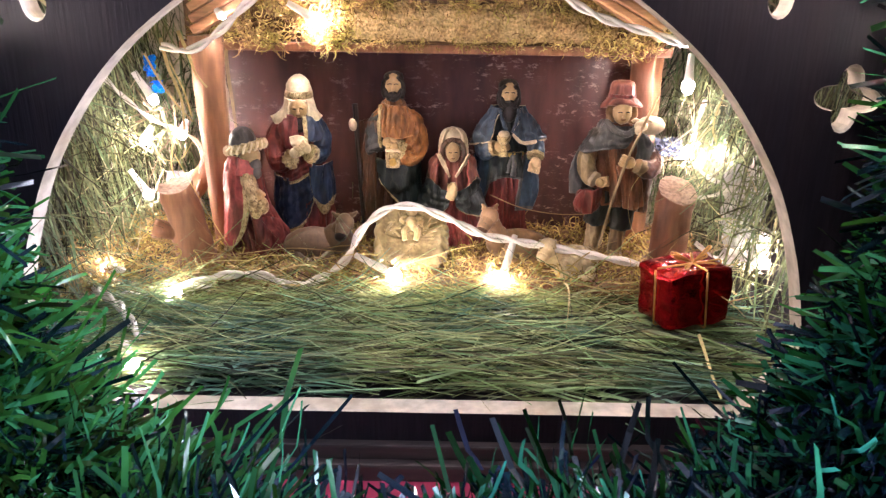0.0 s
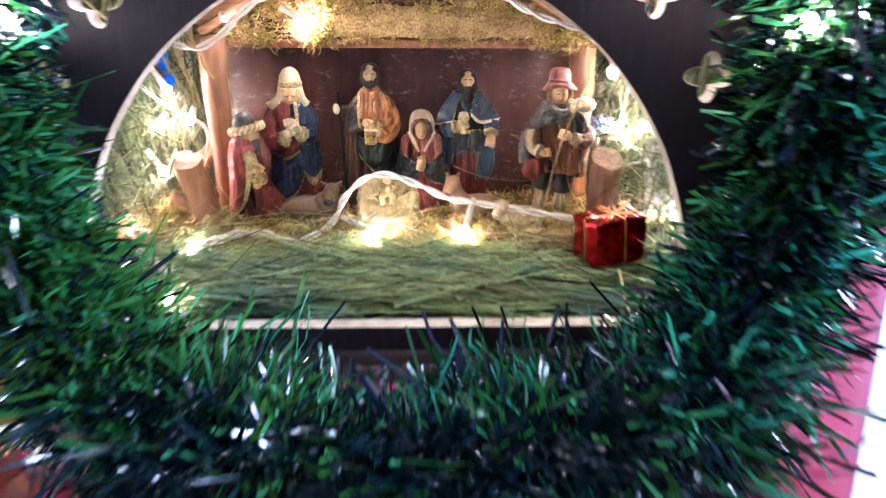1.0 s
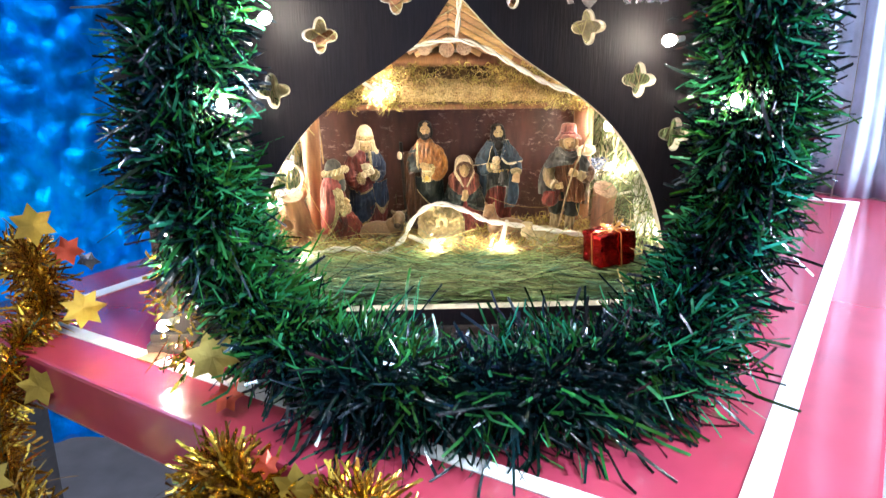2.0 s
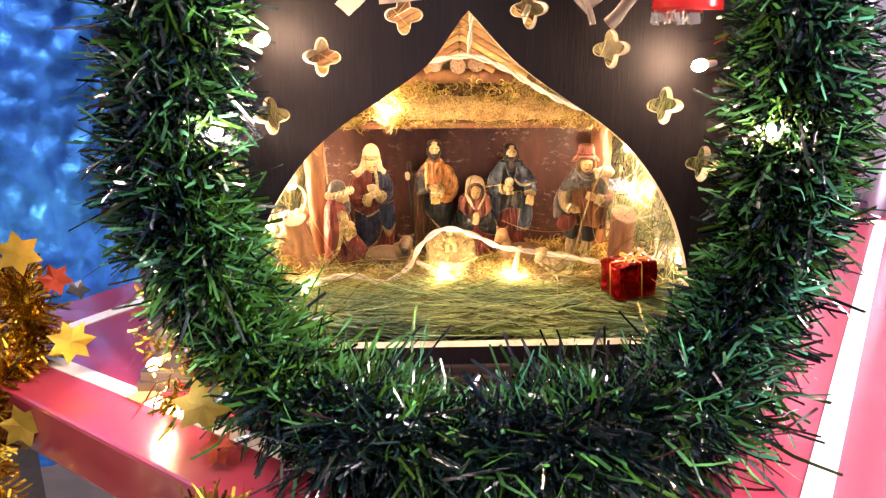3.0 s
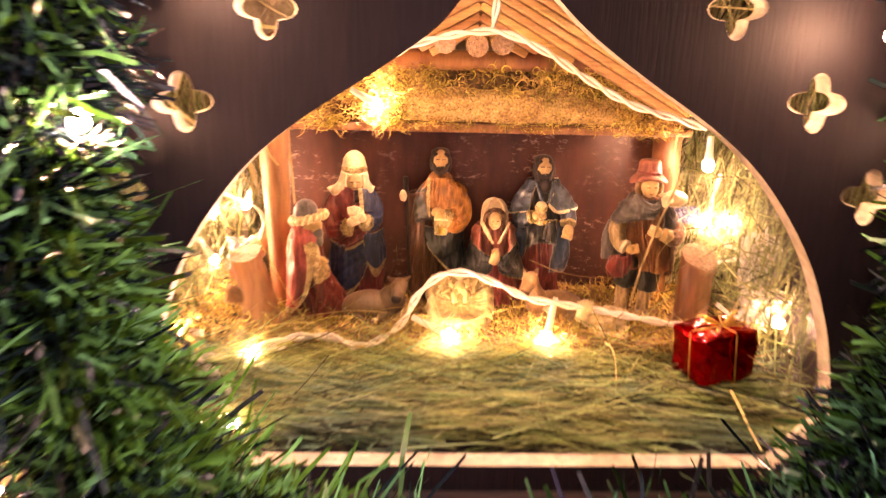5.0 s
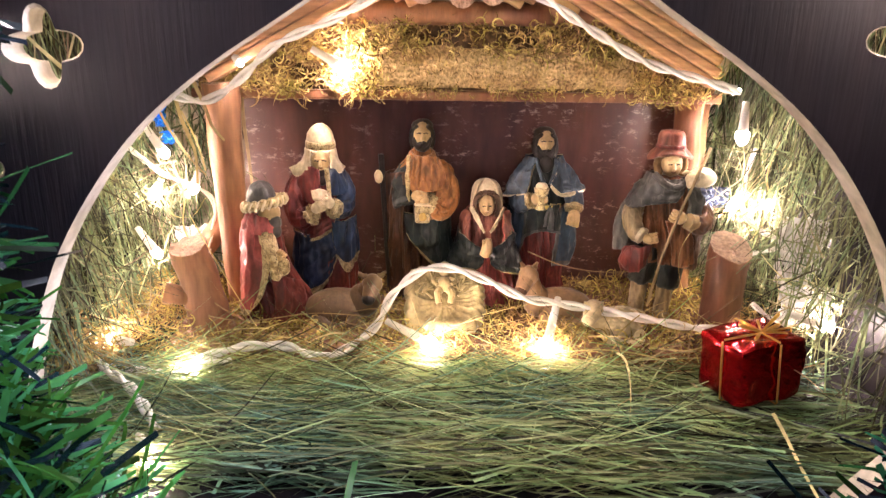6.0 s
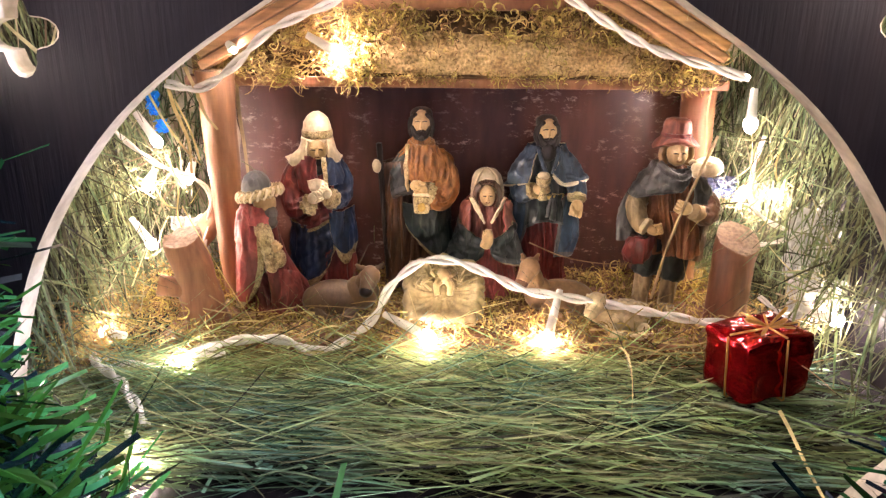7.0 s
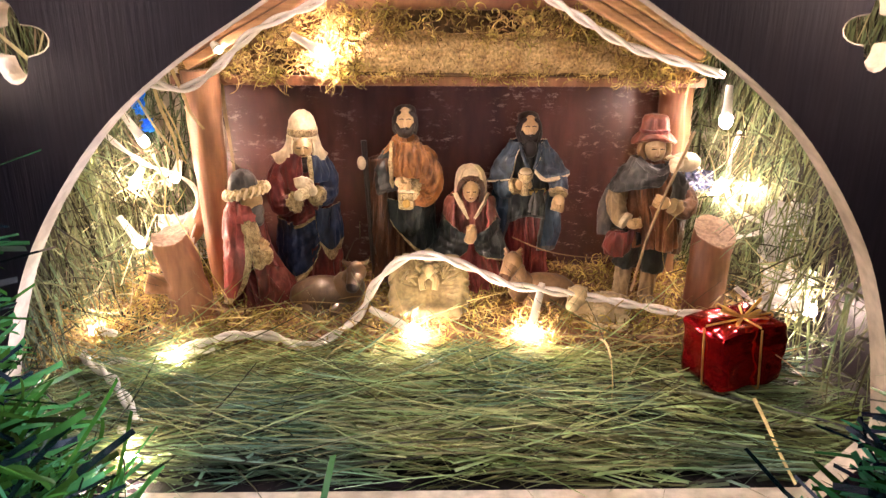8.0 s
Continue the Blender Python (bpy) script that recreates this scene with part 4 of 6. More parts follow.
# ---- fairy lights ----


def twisted(name, path, parent, radius=0.0019, pitch=0.055):
    pts = smooth_path(path, 12)
    fr = frames_along(pts)
    for phase in (0, math.pi):
        bm = bmesh.new()
        run, line = 0.0, []
        for k, (p, ahead, s, u) in enumerate(fr):
            run += (pts[k] - pts[k - 1]).length if k else 0
            a = 2 * math.pi * run / pitch + phase
            line.append(p + (s * math.cos(a) + u * math.sin(a)) * radius * 1.05)
        add_tube(bm, line, radius, 6)
        part(name, bm, WIRE, parent, smooth=True)


def bulb(at, back, parent, size=0.0060, stem=0.02, mat=BULB):
    """A lit lamp with a white plastic socket reaching back along a direction."""
    at, back = Vector(at), Vector(back).normalized()
    bm = bmesh.new()
    add_tube(bm, [at + back * t for t in (size * 0.6, size * 1.2, stem * 0.6, stem)], lambda t: 0.0044 - 0.0018 * t, 10)
    holder = part("socket", bm, WIRE, parent, smooth=True)
    bm = bmesh.new()
    m = (-back).to_track_quat("Z", "Y").to_matrix().to_4x4()
    add_ball(bm, at, (size * 0.85, size * 0.85, size * 1.15), 0, 12, 8, m)
    part("bulb", bm, mat, holder, "glowing warm white bulb", smooth=True)


inner = thing("fairy_lights", (0.0, 0.2, 0.0), "white twisted wire fairy lights lying lit among the hay", "string lights")
twisted("wire", [(-0.262, 0.165, 0.002), (-0.238, 0.158, 0.002), (-0.208, 0.156, 0.003), (-0.180, 0.165, 0.011), (-0.153, 0.171, 0.016), (-0.1235, 0.171, 0.016), (-0.101, 0.168, 0.009), (-0.083, 0.182, 0.008), (-0.060, 0.20, 0.020), (-0.046, 0.203, 0.046), (-0.024, 0.205, 0.065), (0.001, 0.205, 0.067), (0.031, 0.205, 0.056), (0.058, 0.208, 0.042), (0.0845, 0.211, 0.0368), (0.132, 0.21, 0.029), (0.168, 0.205, 0.024), (0.205, 0.20, 0.020), (0.25, 0.215, 0.018), (0.29, 0.24, 0.016)], inner)
twisted("wire", [(-0.262, 0.165, 0.004), (-0.243, 0.135, 0.014), (-0.218, 0.108, 0.017), (-0.200, 0.085, 0.016), (-0.186, 0.068, 0.008)], inner)
twisted("wire", [(-0.218, 0.25, 0.192), (-0.19, 0.24, 0.190), (-0.165, 0.24, 0.205), (-0.135, 0.245, 0.232), (-0.09, 0.25, 0.252), (-0.05, 0.245, 0.272), (0.0, 0.24, 0.283), (0.03, 0.24, 0.282), (0.065, 0.242, 0.268), (0.105, 0.245, 0.245), (0.15, 0.25, 0.222), (0.20, 0.25, 0.208), (0.225, 0.25, 0.20)], inner)
twisted("wire", [(0.017, 0.24, 0.284), (0.020, 0.242, 0.31), (0.022, 0.245, 0.345)], inner)
# last four are unseen, added to brighten the star cut-outs and moss
for at, back in (((-0.0895, 0.270, 0.2148), (-0.85, -0.1, 0.5)), ((0.2305, 0.247, 0.1665), (0.0, 0.05, 1.0)), ((0.252, 0.292, 0.101), (0.5, 0.0, 0.5)),
                 ((0.279, 0.292, 0.102), (-0.3, 0.3, 0.6)), ((0.292, 0.190, 0.028), (-0.8, 0.3, 0.2)), ((-0.234, 0.260, 0.146), (-0.45, -0.1, 0.8)), ((-0.252, 0.278, 0.107), (0.3, 0.2, 0.6)), ((-0.220, 0.285, 0.111), (0.2, 0.2, 0.7)),
                 ((-0.252, 0.270, 0.057), (-0.5, 0.1, 0.7)), ((-0.259, 0.184, 0.0145), (0.4, -0.3, 0.1)), ((-0.189, 0.153, 0.007), (0.9, 0.2, 0.1)), ((0.309, 0.280, 0.071), (-0.3, 0.3, 0.6)), ((0.135, 0.09, 0.266), (0.3, 0.2, 0.6)), ((-0.20, 0.12, 0.335), (-0.3, 0.2, 0.6)), ((0.06, 0.09, 0.318), (0.3, 0.2, 0.6)), ((-0.10, 0.15, 0.385), (-0.3, 0.2, 0.6))):
    bulb(at, back, inner, 0.0060 if at[0] > -0.2 else 0.0048, 0.027 if at[1] < 0.275 else 0.014)
bulb((-0.0170, 0.180, 0.0155), (-0.035, 0.022, 0.009), inner, 0.0060, 0.041)
bulb((0.0745, 0.189, 0.0105), (0.0105, 0.024, 0.027), inner, 0.0060, 0.041)
bulb((-0.168, 0.262, 0.2165), (-0.5, 0.3, 0.5), inner, 0.0026, 0.008)
bulb((0.2265, 0.258, 0.2005), (-0.5, 0.3, 0.2), inner, 0.0030, 0.010)
bulb((-0.182, 0.044, 0.002), (-0.5, 0.7, 0.3), inner, 0.0052, 0.020)

for loop in ([(-0.27, 0.25, 0.165), (-0.252, 0.246, 0.148), (-0.235, 0.258, 0.128), (-0.205, 0.285, 0.100), (-0.215, 0.29, 0.045)],
             [(0.248, 0.252, 0.066), (0.275, 0.25, 0.073), (0.294, 0.25, 0.089), (0.299, 0.25, 0.106)], [(0.246, 0.222, 0.034), (0.265, 0.22, 0.021), (0.286, 0.22, 0.024), (0.300, 0.22, 0.022)],
             [(0.262, 0.290, 0.150), (0.256, 0.288, 0.125), (0.250, 0.27, 0.100), (0.262, 0.262, 0.085), (0.288, 0.255, 0.072), (0.302, 0.25, 0.045), (0.292, 0.24, 0.012), (0.262, 0.232, 0.010)]):
    twisted("wire", loop, inner, 0.0011, 0.05)
outer = thing("garland_lights", (0.0, -0.1, TABLE_Z), "warm white fairy lights twisted into the green garland", "string lights")
bm = bmesh.new()
add_tube(bm, smooth_path([(x + 0.004 * math.sin(40 * z), y - 0.006, z) for x, y, z in GARLAND], 10), 0.0012, 6)
part("wire", bm, CORE, outer, "dark thin wire", smooth=True)
for at, back in zip(LAMPS, ((-0.6, 0.5, -0.2), (0.8, 0.3, 0.1), (0.2, 0.9, 0.1), (-0.3, 0.9, 0.0), (0.5, 0.7, 0.2), (0.6, 0.6, 0.2))):
    bulb(at, back, outer, 0.0064, 0.018, LAMP)

SLATEFILM = material("slate_blue_film", (0.050, 0.068, 0.125), 0.35, grain=60, vary=0.2, bump=0.4)
FILM = material("white_plastic_film", (0.72, 0.72, 0.72), 0.25, grain=60, vary=0.08, bump=0.4, coat=0.3, thin=0.35)
for at, size, seed in (((0.238, 0.306, 0.102), (0.013, 0.009), 5), ((-0.246, 0.290, 0.171), (0.0045, 0.009), 7), ((-0.241, 0.290, 0.153), (0.0050, 0.005), 8), ((0.296, 0.250, 0.070), (0.020, 0.026), 1), ((0.292, 0.222, 0.030), (0.022, 0.018), 2), ((-0.232, 0.306, 0.052), (0.016, 0.018), 4)):
    if seed == 5:
        wrap = thing("plastic_film", at, "crumpled slate-blue plastic scrap wedged between post and hay", "plastic film", "plastic scraps")
    elif seed > 6:
        wrap = thing("foil_scrap", at, "tiny crumpled scrap of blue foil caught in the hay", "foil scrap", "foil scraps")
    else:
        wrap = thing("plastic_film", at, "crumpled scrap of white plastic film tucked into the hay", "plastic film", "plastic scraps")
    bm = bmesh.new()
    rows = []
    for i in range(15):
        row = []
        for j in range(15):
            u, v = i / 7 - 1, j / 7 - 1
            q = Vector((u * 2.2 + seed * 5, v * 2.2, seed))
            d, _ = noise.voronoi(q * 1.3)
            row.append(bm.verts.new((at[0] + u * size[0] * (1 + 0.25 * noise.noise(q)), at[1] + 0.014 * (d[1] - d[0]) + 0.008 * noise.noise(q * 1.5), at[2] + v * size[1] * (1 + 0.25 * noise.noise(q + Vector((0, 7, 0)))))))
        rows.append(row)
    for p, q in zip(rows, rows[1:]):
        for j in range(14):
            bm.faces.new((p[j], p[j + 1], q[j + 1], q[j]))
    ob = part("film", bm, FOIL if seed > 6 else SLATEFILM if seed == 5 else FILM, wrap)
    mod = ob.modifiers.new("thickness", "SOLIDIFY")
    mod.thickness = 0.0004

# ---- gift box ----
gift = thing("gift_box", (0.2105, 0.1270, 0.002), "small red metallic wrapped gift box with gold cord on the hay", "gift box")
GM = Matrix.Translation((0.2095, 0.1330, 0.0250)) @ Matrix.Rotation(radians(17), 4, "Z") @ Matrix.Rotation(radians(-3), 4, "Y") @ Matrix.Diagonal((0.80, 1.0, 0.90, 1))
bm = bmesh.new()
add_box(bm, (-0.034, -0.022, -0.024), (0.034, 0.022, 0.024), 0.004, m=GM)
bmesh.ops.subdivide_edges(bm, edges=bm.edges[:], cuts=11, use_grid_fill=True)
for v in bm.verts:
    v.co += Vector((noise.noise(v.co * 70), noise.noise(v.co * 70 + Vector((9, 0, 0))), noise.noise(v.co * 70 + Vector((0, 9, 0))))) * 0.0026
    v.co += noise.noise_vector(Vector((v.co.x * 60, v.co.y * 60, v.co.z * 190))) * 0.0012
part("wrapped_body", bm, GIFTRED, gift, smooth=True)
for loop in ([(0.004, -0.023, 0.026), (0.005, -0.0245, -0.025), (0.004, 0.0235, -0.025), (0.003, 0.0235, 0.026), (0.004, -0.0235, 0.026)], [(-0.0355, -0.004, 0.0255), (-0.0355, -0.006, -0.025), (0.0355, -0.004, -0.025), (0.0355, -0.004, 0.0255), (-0.0355, -0.004, 0.0255)]):
    bm = bmesh.new()
    add_tube(bm, [GM @ Vector(p) for a, b in zip(loop, loop[1:]) for p in (Vector(a).lerp(Vector(b), 0.03), Vector(a).lerp(Vector(b), 0.5), Vector(a).lerp(Vector(b), 0.97))], 0.0007, 6)
    part("cord", bm, GOLDCORD, gift, smooth=True)
for k in range(7):
    a = k * 0.9 + 0.3
    tip = Vector((0.004 + 0.020 * math.cos(a), -0.004 + 0.012 * math.sin(a), 0.032 + 0.006 * math.sin(3 * a)))
    bm = bmesh.new()
    add_tube(bm, [GM @ p for p in smooth_path([(0.004, -0.004, 0.026), tip, tip + Vector((0.004, 0.003, -0.004)), (0.005, -0.003, 0.026)], 5)], 0.0008, 5)
    part("bow_loop", bm, GOLDCORD, gift, smooth=True)


# ---- painted figurines: each one plain mesh ----


def cloth(a, t, folds, seed):
    """Irregular drapery round a body: sharp ridges between broad hollows, running mostly downwards."""
    x, y = math.cos(a), math.sin(a)
    broad = noise.noise((folds * 0.34 * x + seed * 3, folds * 0.34 * y, t * 1.1 + seed))
    fine = noise.noise((folds * 0.95 * x, folds * 0.95 * y + seed, t * 1.8))
    return 0.40 - 1.8 * abs(broad) + 0.75 * (0.35 - 1.7 * abs(fine))


def robe(bm, rings, folds=9, amp=0.08, mat=lambda a, t: 0, n=128, seed=0.0):
    """A draped body: elliptic rings (x, y, z, rx, ry) from hem to neck, with folds that fade upwards. mat: material by angle (0 is the front) and height 0..1."""
    fine = []
    pts = [Vector((*r[:3],)) for r in rings]
    sizes = [Vector((r[3], r[4], 0)) for r in rings]
    cs, ss = smooth_path(pts, 4), smooth_path(sizes, 4)
    loops = []
    for k, (c, s) in enumerate(zip(cs, ss)):
        t = k / (len(cs) - 1)
        fade = amp * 2.6 * ((1 - t) ** 0.7 + 0.40)
        ring = []
        for j in range(n):
            a = 2 * math.pi * j / n
            w = 1 + fade * cloth(a + 0.5 * t, t, folds, seed)
            ring.append(bm.verts.new((c.x + math.sin(a) * s.x * w, c.y - math.cos(a) * s.y * w, c.z)))
        loops.append(ring)
    for k, (p, q) in enumerate(zip(loops, loops[1:])):
        for j in range(n):
            a = 2 * math.pi * (j + 0.5) / n
            a = a - 2 * math.pi if a > math.pi else a
            f = bm.faces.new((p[j], p[(j + 1) % n], q[(j + 1) % n], q[j]))
            f.material_index, f.smooth = mat(a, (k + 0.5) / (len(loops) - 1)), True
    bm.faces.new(loops[0][::-1]).material_index = mat(0, 0)
    bm.faces.new(loops[-1]).material_index = mat(0, 1)


def limb(bm, pts, r0, r1, mat=0):
    add_tube(bm, smooth_path(pts, 5), lambda t: r0 + (r1 - r0) * t, 12, mat)
    for f in bm.faces[-60:]:
        f.smooth = True


def figurine(name, at, turn, build, mats, label):
    bm = bmesh.new()
    build(bm)
    for v in bm.verts:
        v.co += noise.noise_vector(v.co * 260) * 0.0005
    ob = part(name, bm, mats)
    ob.matrix_basis = Matrix.Translation(at) @ Matrix.Rotation(radians(turn), 4, "Z")
    return tagged(ob, label, "figurine", "nativity figurines")


def cape(bm, rings, a0, a1, mat=0, folds=7, amp=0.06, n=90, seed=0.0, trim=None, thick=0.0016):
    """A draped sheet round part of a body, from angle a0 to a1 (0 is the front), with rings (x, y, z, rx, ry) from hem to neck; trim: material of its borders."""
    cs = smooth_path([r[:3] for r in rings], 4)
    ss = smooth_path([(r[3], r[4], 0) for r in rings], 4)
    loops = []
    for k, (c, s) in enumerate(zip(cs, ss)):
        t = k / (len(cs) - 1)
        fade = amp * 2.6 * ((1 - t) ** 0.6 + 0.35)
        outer_arc, inner_arc = [], []
        for j in range(n + 1):
            lo = a0 if not isinstance(a0, tuple) else a0[0] + (a0[1] - a0[0]) * t
            hi = a1 if not isinstance(a1, tuple) else a1[0] + (a1[1] - a1[0]) * t
            a = radians(lo + (hi - lo) * j / n)
            w = 1 + fade * cloth(a - 0.6 * t, t, folds, seed)
            outer_arc.append(Vector((c.x + math.sin(a) * s.x * w, c.y - math.cos(a) * s.y * w, c.z)))
            inner_arc.append(Vector((c.x + math.sin(a) * (s.x * w - thick), c.y - math.cos(a) * (s.y * w - thick), c.z)))
        loops.append([bm.verts.new(p) for p in outer_arc + inner_arc[::-1]])
    size = len(loops[0])
    for k, (p, q) in enumerate(zip(loops, loops[1:])):
        for j in range(size):
            f = bm.faces.new((p[j], p[(j + 1) % size], q[(j + 1) % size], q[j]))
            edge = min(j, abs(n - 1 - j)) < 4 or k < 2
            f.material_index, f.smooth = trim if trim is not None and edge and j <= n else mat, True
    bm.faces.new(loops[0][::-1]).material_index = mat
    bm.faces.new(loops[-1]).material_index = mat


# materials of a figurine, by index
FIG = [P_RED, P_BLUE, P_CREAM, P_SKIN, P_GOLD, P_OCHRE, P_GREEN, P_BROWN, P_DARK, P_GREY, P_SLATE, P_TRIM, P_HAT, P_PINK, P_RUST, P_BEIGE, P_FAIR]
RED, NAVY, CREAM, SKIN, GILT, OCHRE, GREEN, BROWN, HAIR, GREY, SLATE, TRIM, HAT, PINK, RUST, BEIGE, FAIR = range(17)


def head(bm, at, skin, w=0.0080, h=0.0112):
    """A plain egg-shaped head with a nose and a brow."""
    at = Vector(at)
    add_ball(bm, at, (w, w * 1.1, h), skin, 20, 14)
    add_tube(bm, [at + Vector(p) for p in ((0, -w * 1.02, h * 0.16), (0, -w * 1.18, -h * 0.06), (0, -w * 1.28, -h * 0.22), (0, -w * 1.05, -h * 0.30))], lambda t: w * (0.10 + 0.09 * t), 8, skin)
    add_ball(bm, at + Vector((0, -w * 0.82, h * 0.26)), (w * 0.62, w * 0.30, h * 0.10), skin, 12, 8)


def eye_lines(bm, at, w, h):
    """Two thin painted lid lines and a mouth line."""
    at = Vector(at)
    for sx in (-1, 1):
        limb(bm, [at + Vector((sx * w * 0.18, -w * 1.08, h * 0.08)), at + Vector((sx * w * 0.36, -w * 1.04, h * 0.11)), at + Vector((sx * w * 0.58, -w * 0.90, h * 0.06))], w * 0.055, w * 0.05, HAIR)
    limb(bm, [at + Vector((-w * 0.24, -w * 0.99, -h * 0.50)), at + Vector((0, -w * 1.03, -h * 0.52)), at + Vector((w * 0.24, -w * 0.99, -h * 0.50))], w * 0.05, w * 0.05, RUST)


def side_hair(bm, at, w, h, mat, length=1.0):
    """Locks from the temples down past the ears, meeting the beard."""
    at = Vector(at)
    for sx in (-1, 1):
        limb(bm, [at + Vector((sx * w * 0.55, -w * 0.75, h * 0.72)), at + Vector((sx * w * 0.98, -w * 0.35, h * 0.30)), at + Vector((sx * w * 1.08, -w * 0.20, -h * 0.35 * length)), at + Vector((sx * w * 0.85, -w * 0.45, -h * 0.95 * length))], w * 0.22, w * 0.30, mat)


def whiskers(bm, at, w, h, mat):
    """A beard over jaw and cheeks, with a moustache."""
    at = Vector(at)
    for sx in (-1, 1):
        limb(bm, [at + Vector((sx * w * 0.88, -w * 0.50, -h * 0.15)), at + Vector((sx * w * 0.62, -w * 0.85, -h * 0.62)), at + Vector((sx * w * 0.15, -w * 1.0, -h * 0.92))], w * 0.20, w * 0.34, mat)
        limb(bm, [at + Vector((sx * w * 0.06, -w * 1.12, -h * 0.40)), at + Vector((sx * w * 0.30, -w * 1.02, -h * 0.45)), at + Vector((sx * w * 0.50, -w * 0.86, -h * 0.60))], w * 0.13, w * 0.10, mat)
        limb(bm, [at + Vector((sx * w * 0.14, -w * 1.06, h * 0.24)), at + Vector((sx * w * 0.36, -w * 1.01, h * 0.29)), at + Vector((sx * w * 0.60, -w * 0.86, h * 0.22))], w * 0.06, w * 0.05, mat)


def mm(p):
    return Vector(p) * 0.001


def sheet(bm, rows, mat, fold=0.0, seed=0.0, border=None, edges="b", wide=0.14, thick=0.0013, per=7, rate=190.0, pleats=None):
    """A draped cloth lofted through rows of points, in millimetres, with ridged folds and a thickness. edges: which sides carry the border (b the last row, t the first, l and r the ends of the rows); pleats: folds along the rows, folds down them, and their height in millimetres."""
    lines = [smooth_path([mm(p) for p in row], per) for row in rows]
    across = [smooth_path([line[k] for line in lines], per) for k in range(len(lines[0]))]
    nu, nv = len(across), len(across[0])
    grid = [[across[u][v] for u in range(nu)] for v in range(nv)]
    normals = []
    for v in range(nv):
        row = []
        for u in range(nu):
            du = grid[v][min(u + 1, nu - 1)] - grid[v][max(u - 1, 0)]
            dv = grid[min(v + 1, nv - 1)][u] - grid[max(v - 1, 0)][u]
            n = du.cross(dv)
            row.append(n.normalized() if n.length > 1e-12 else Vector((0, -1, 0)))
        normals.append(row)
    mid = normals[nv // 2][nu // 2]
    flip = -1.0 if mid.dot(Vector((grid[nv // 2][nu // 2].x, grid[nv // 2][nu // 2].y, 0))) < 0 else 1.0
    front, back = [], []
    for v in range(nv):
        fr, bk = [], []
        for u in range(nu):
            p, n = grid[v][u], normals[v][u] * flip
            ridge = 0.34 - 1.6 * abs(noise.noise((p.x * rate + seed * 5, p.y * rate, p.z * rate * 0.28 + seed)))
            ridge += 0.4 * (0.3 - 1.5 * abs(noise.noise((p.x * rate * 2.1, p.y * rate * 2.1 + seed, p.z * rate * 0.6))))
            lift = fold * 0.0065 * ridge
            if pleats:
                a, b = u / (nu - 1), v / (nv - 1)
                wave = abs(math.sin(math.pi * (pleats[0] * a + pleats[1] * b + 0.9 * noise.noise((a * 1.7 + seed, b * 1.3, seed)))))
                lift += pleats[2] * 0.001 * (wave ** 0.8 - 0.55) * (0.65 + 0.35 * math.cos(5 * a + 3 * b + seed))
            q = p + n * lift
            fr.append(bm.verts.new(q + n * thick))
            bk.append(bm.verts.new(q))
        front.append(fr)
        back.append(bk)
    for v in range(nv - 1):
        for u in range(nu - 1):
            a, b = (u + 0.5) / (nu - 1), (v + 0.5) / (nv - 1)
            on = border is not None and ("b" in edges and b > 1 - wide or "t" in edges and b < wide or "l" in edges and a < wide or "r" in edges and a > 1 - wide)
            f = bm.faces.new((front[v][u], front[v][u + 1], front[v + 1][u + 1], front[v + 1][u]))
            g = bm.faces.new((back[v][u], back[v + 1][u], back[v + 1][u + 1], back[v][u + 1]))
            f.material_index, g.material_index = (border if on else mat), mat
            f.smooth = g.smooth = True
    rim = [(0, u) for u in range(nu)] + [(v, nu - 1) for v in range(1, nv)] + [(nv - 1, u) for u in range(nu - 2, -1, -1)] + [(v, 0) for v in range(nv - 2, 0, -1)]
    for (v0, u0), (v1, u1) in zip(rim, rim[1:] + rim[:1]):
        bm.faces.new((front[v0][u0], back[v0][u0], back[v1][u1], front[v1][u1])).material_index = border if border is not None else mat


def sleeve(bm, pts, radii, mat, fold=0.10, seed=0.0, n=26, cuff=None, ends=1.0):
    """A cloth tube through points with its own radii, in millimetres; its last stretch may be a cuff of another material."""
    line = smooth_path([mm(p) for p in pts], 7)
    sizes = smooth_path([(r * 0.001, 0, 0) for r in radii], 7)
    rings = []
    for k, ((p, ahead, s, u), r) in enumerate(zip(frames_along(line), sizes)):
        t = k / (len(line) - 1)
        ring = []
        for j in range(n):
            a = 2 * math.pi * j / n
            out = s * math.cos(a) + u * math.sin(a)
            w = 1 + fold * 1.9 * (0.34 - 1.5 * abs(noise.noise((2.6 * math.cos(a) + seed * 7, 2.6 * math.sin(a), 3.2 * t + seed * 3))))
            ring.append(bm.verts.new(p + out * r.x * w))
        rings.append((t, ring))
    for (t, a), (_, b) in zip(rings, rings[1:]):
        for j in range(n):
            f = bm.faces.new((a[j], a[(j + 1) % n], b[(j + 1) % n], b[j]))
            f.material_index, f.smooth = (cuff if cuff is not None and t > 0.82 else mat), True
    bm.faces.new(rings[0][1][::-1]).material_index = mat
    bm.faces.new(rings[-1][1]).material_index = cuff if cuff is not None else mat


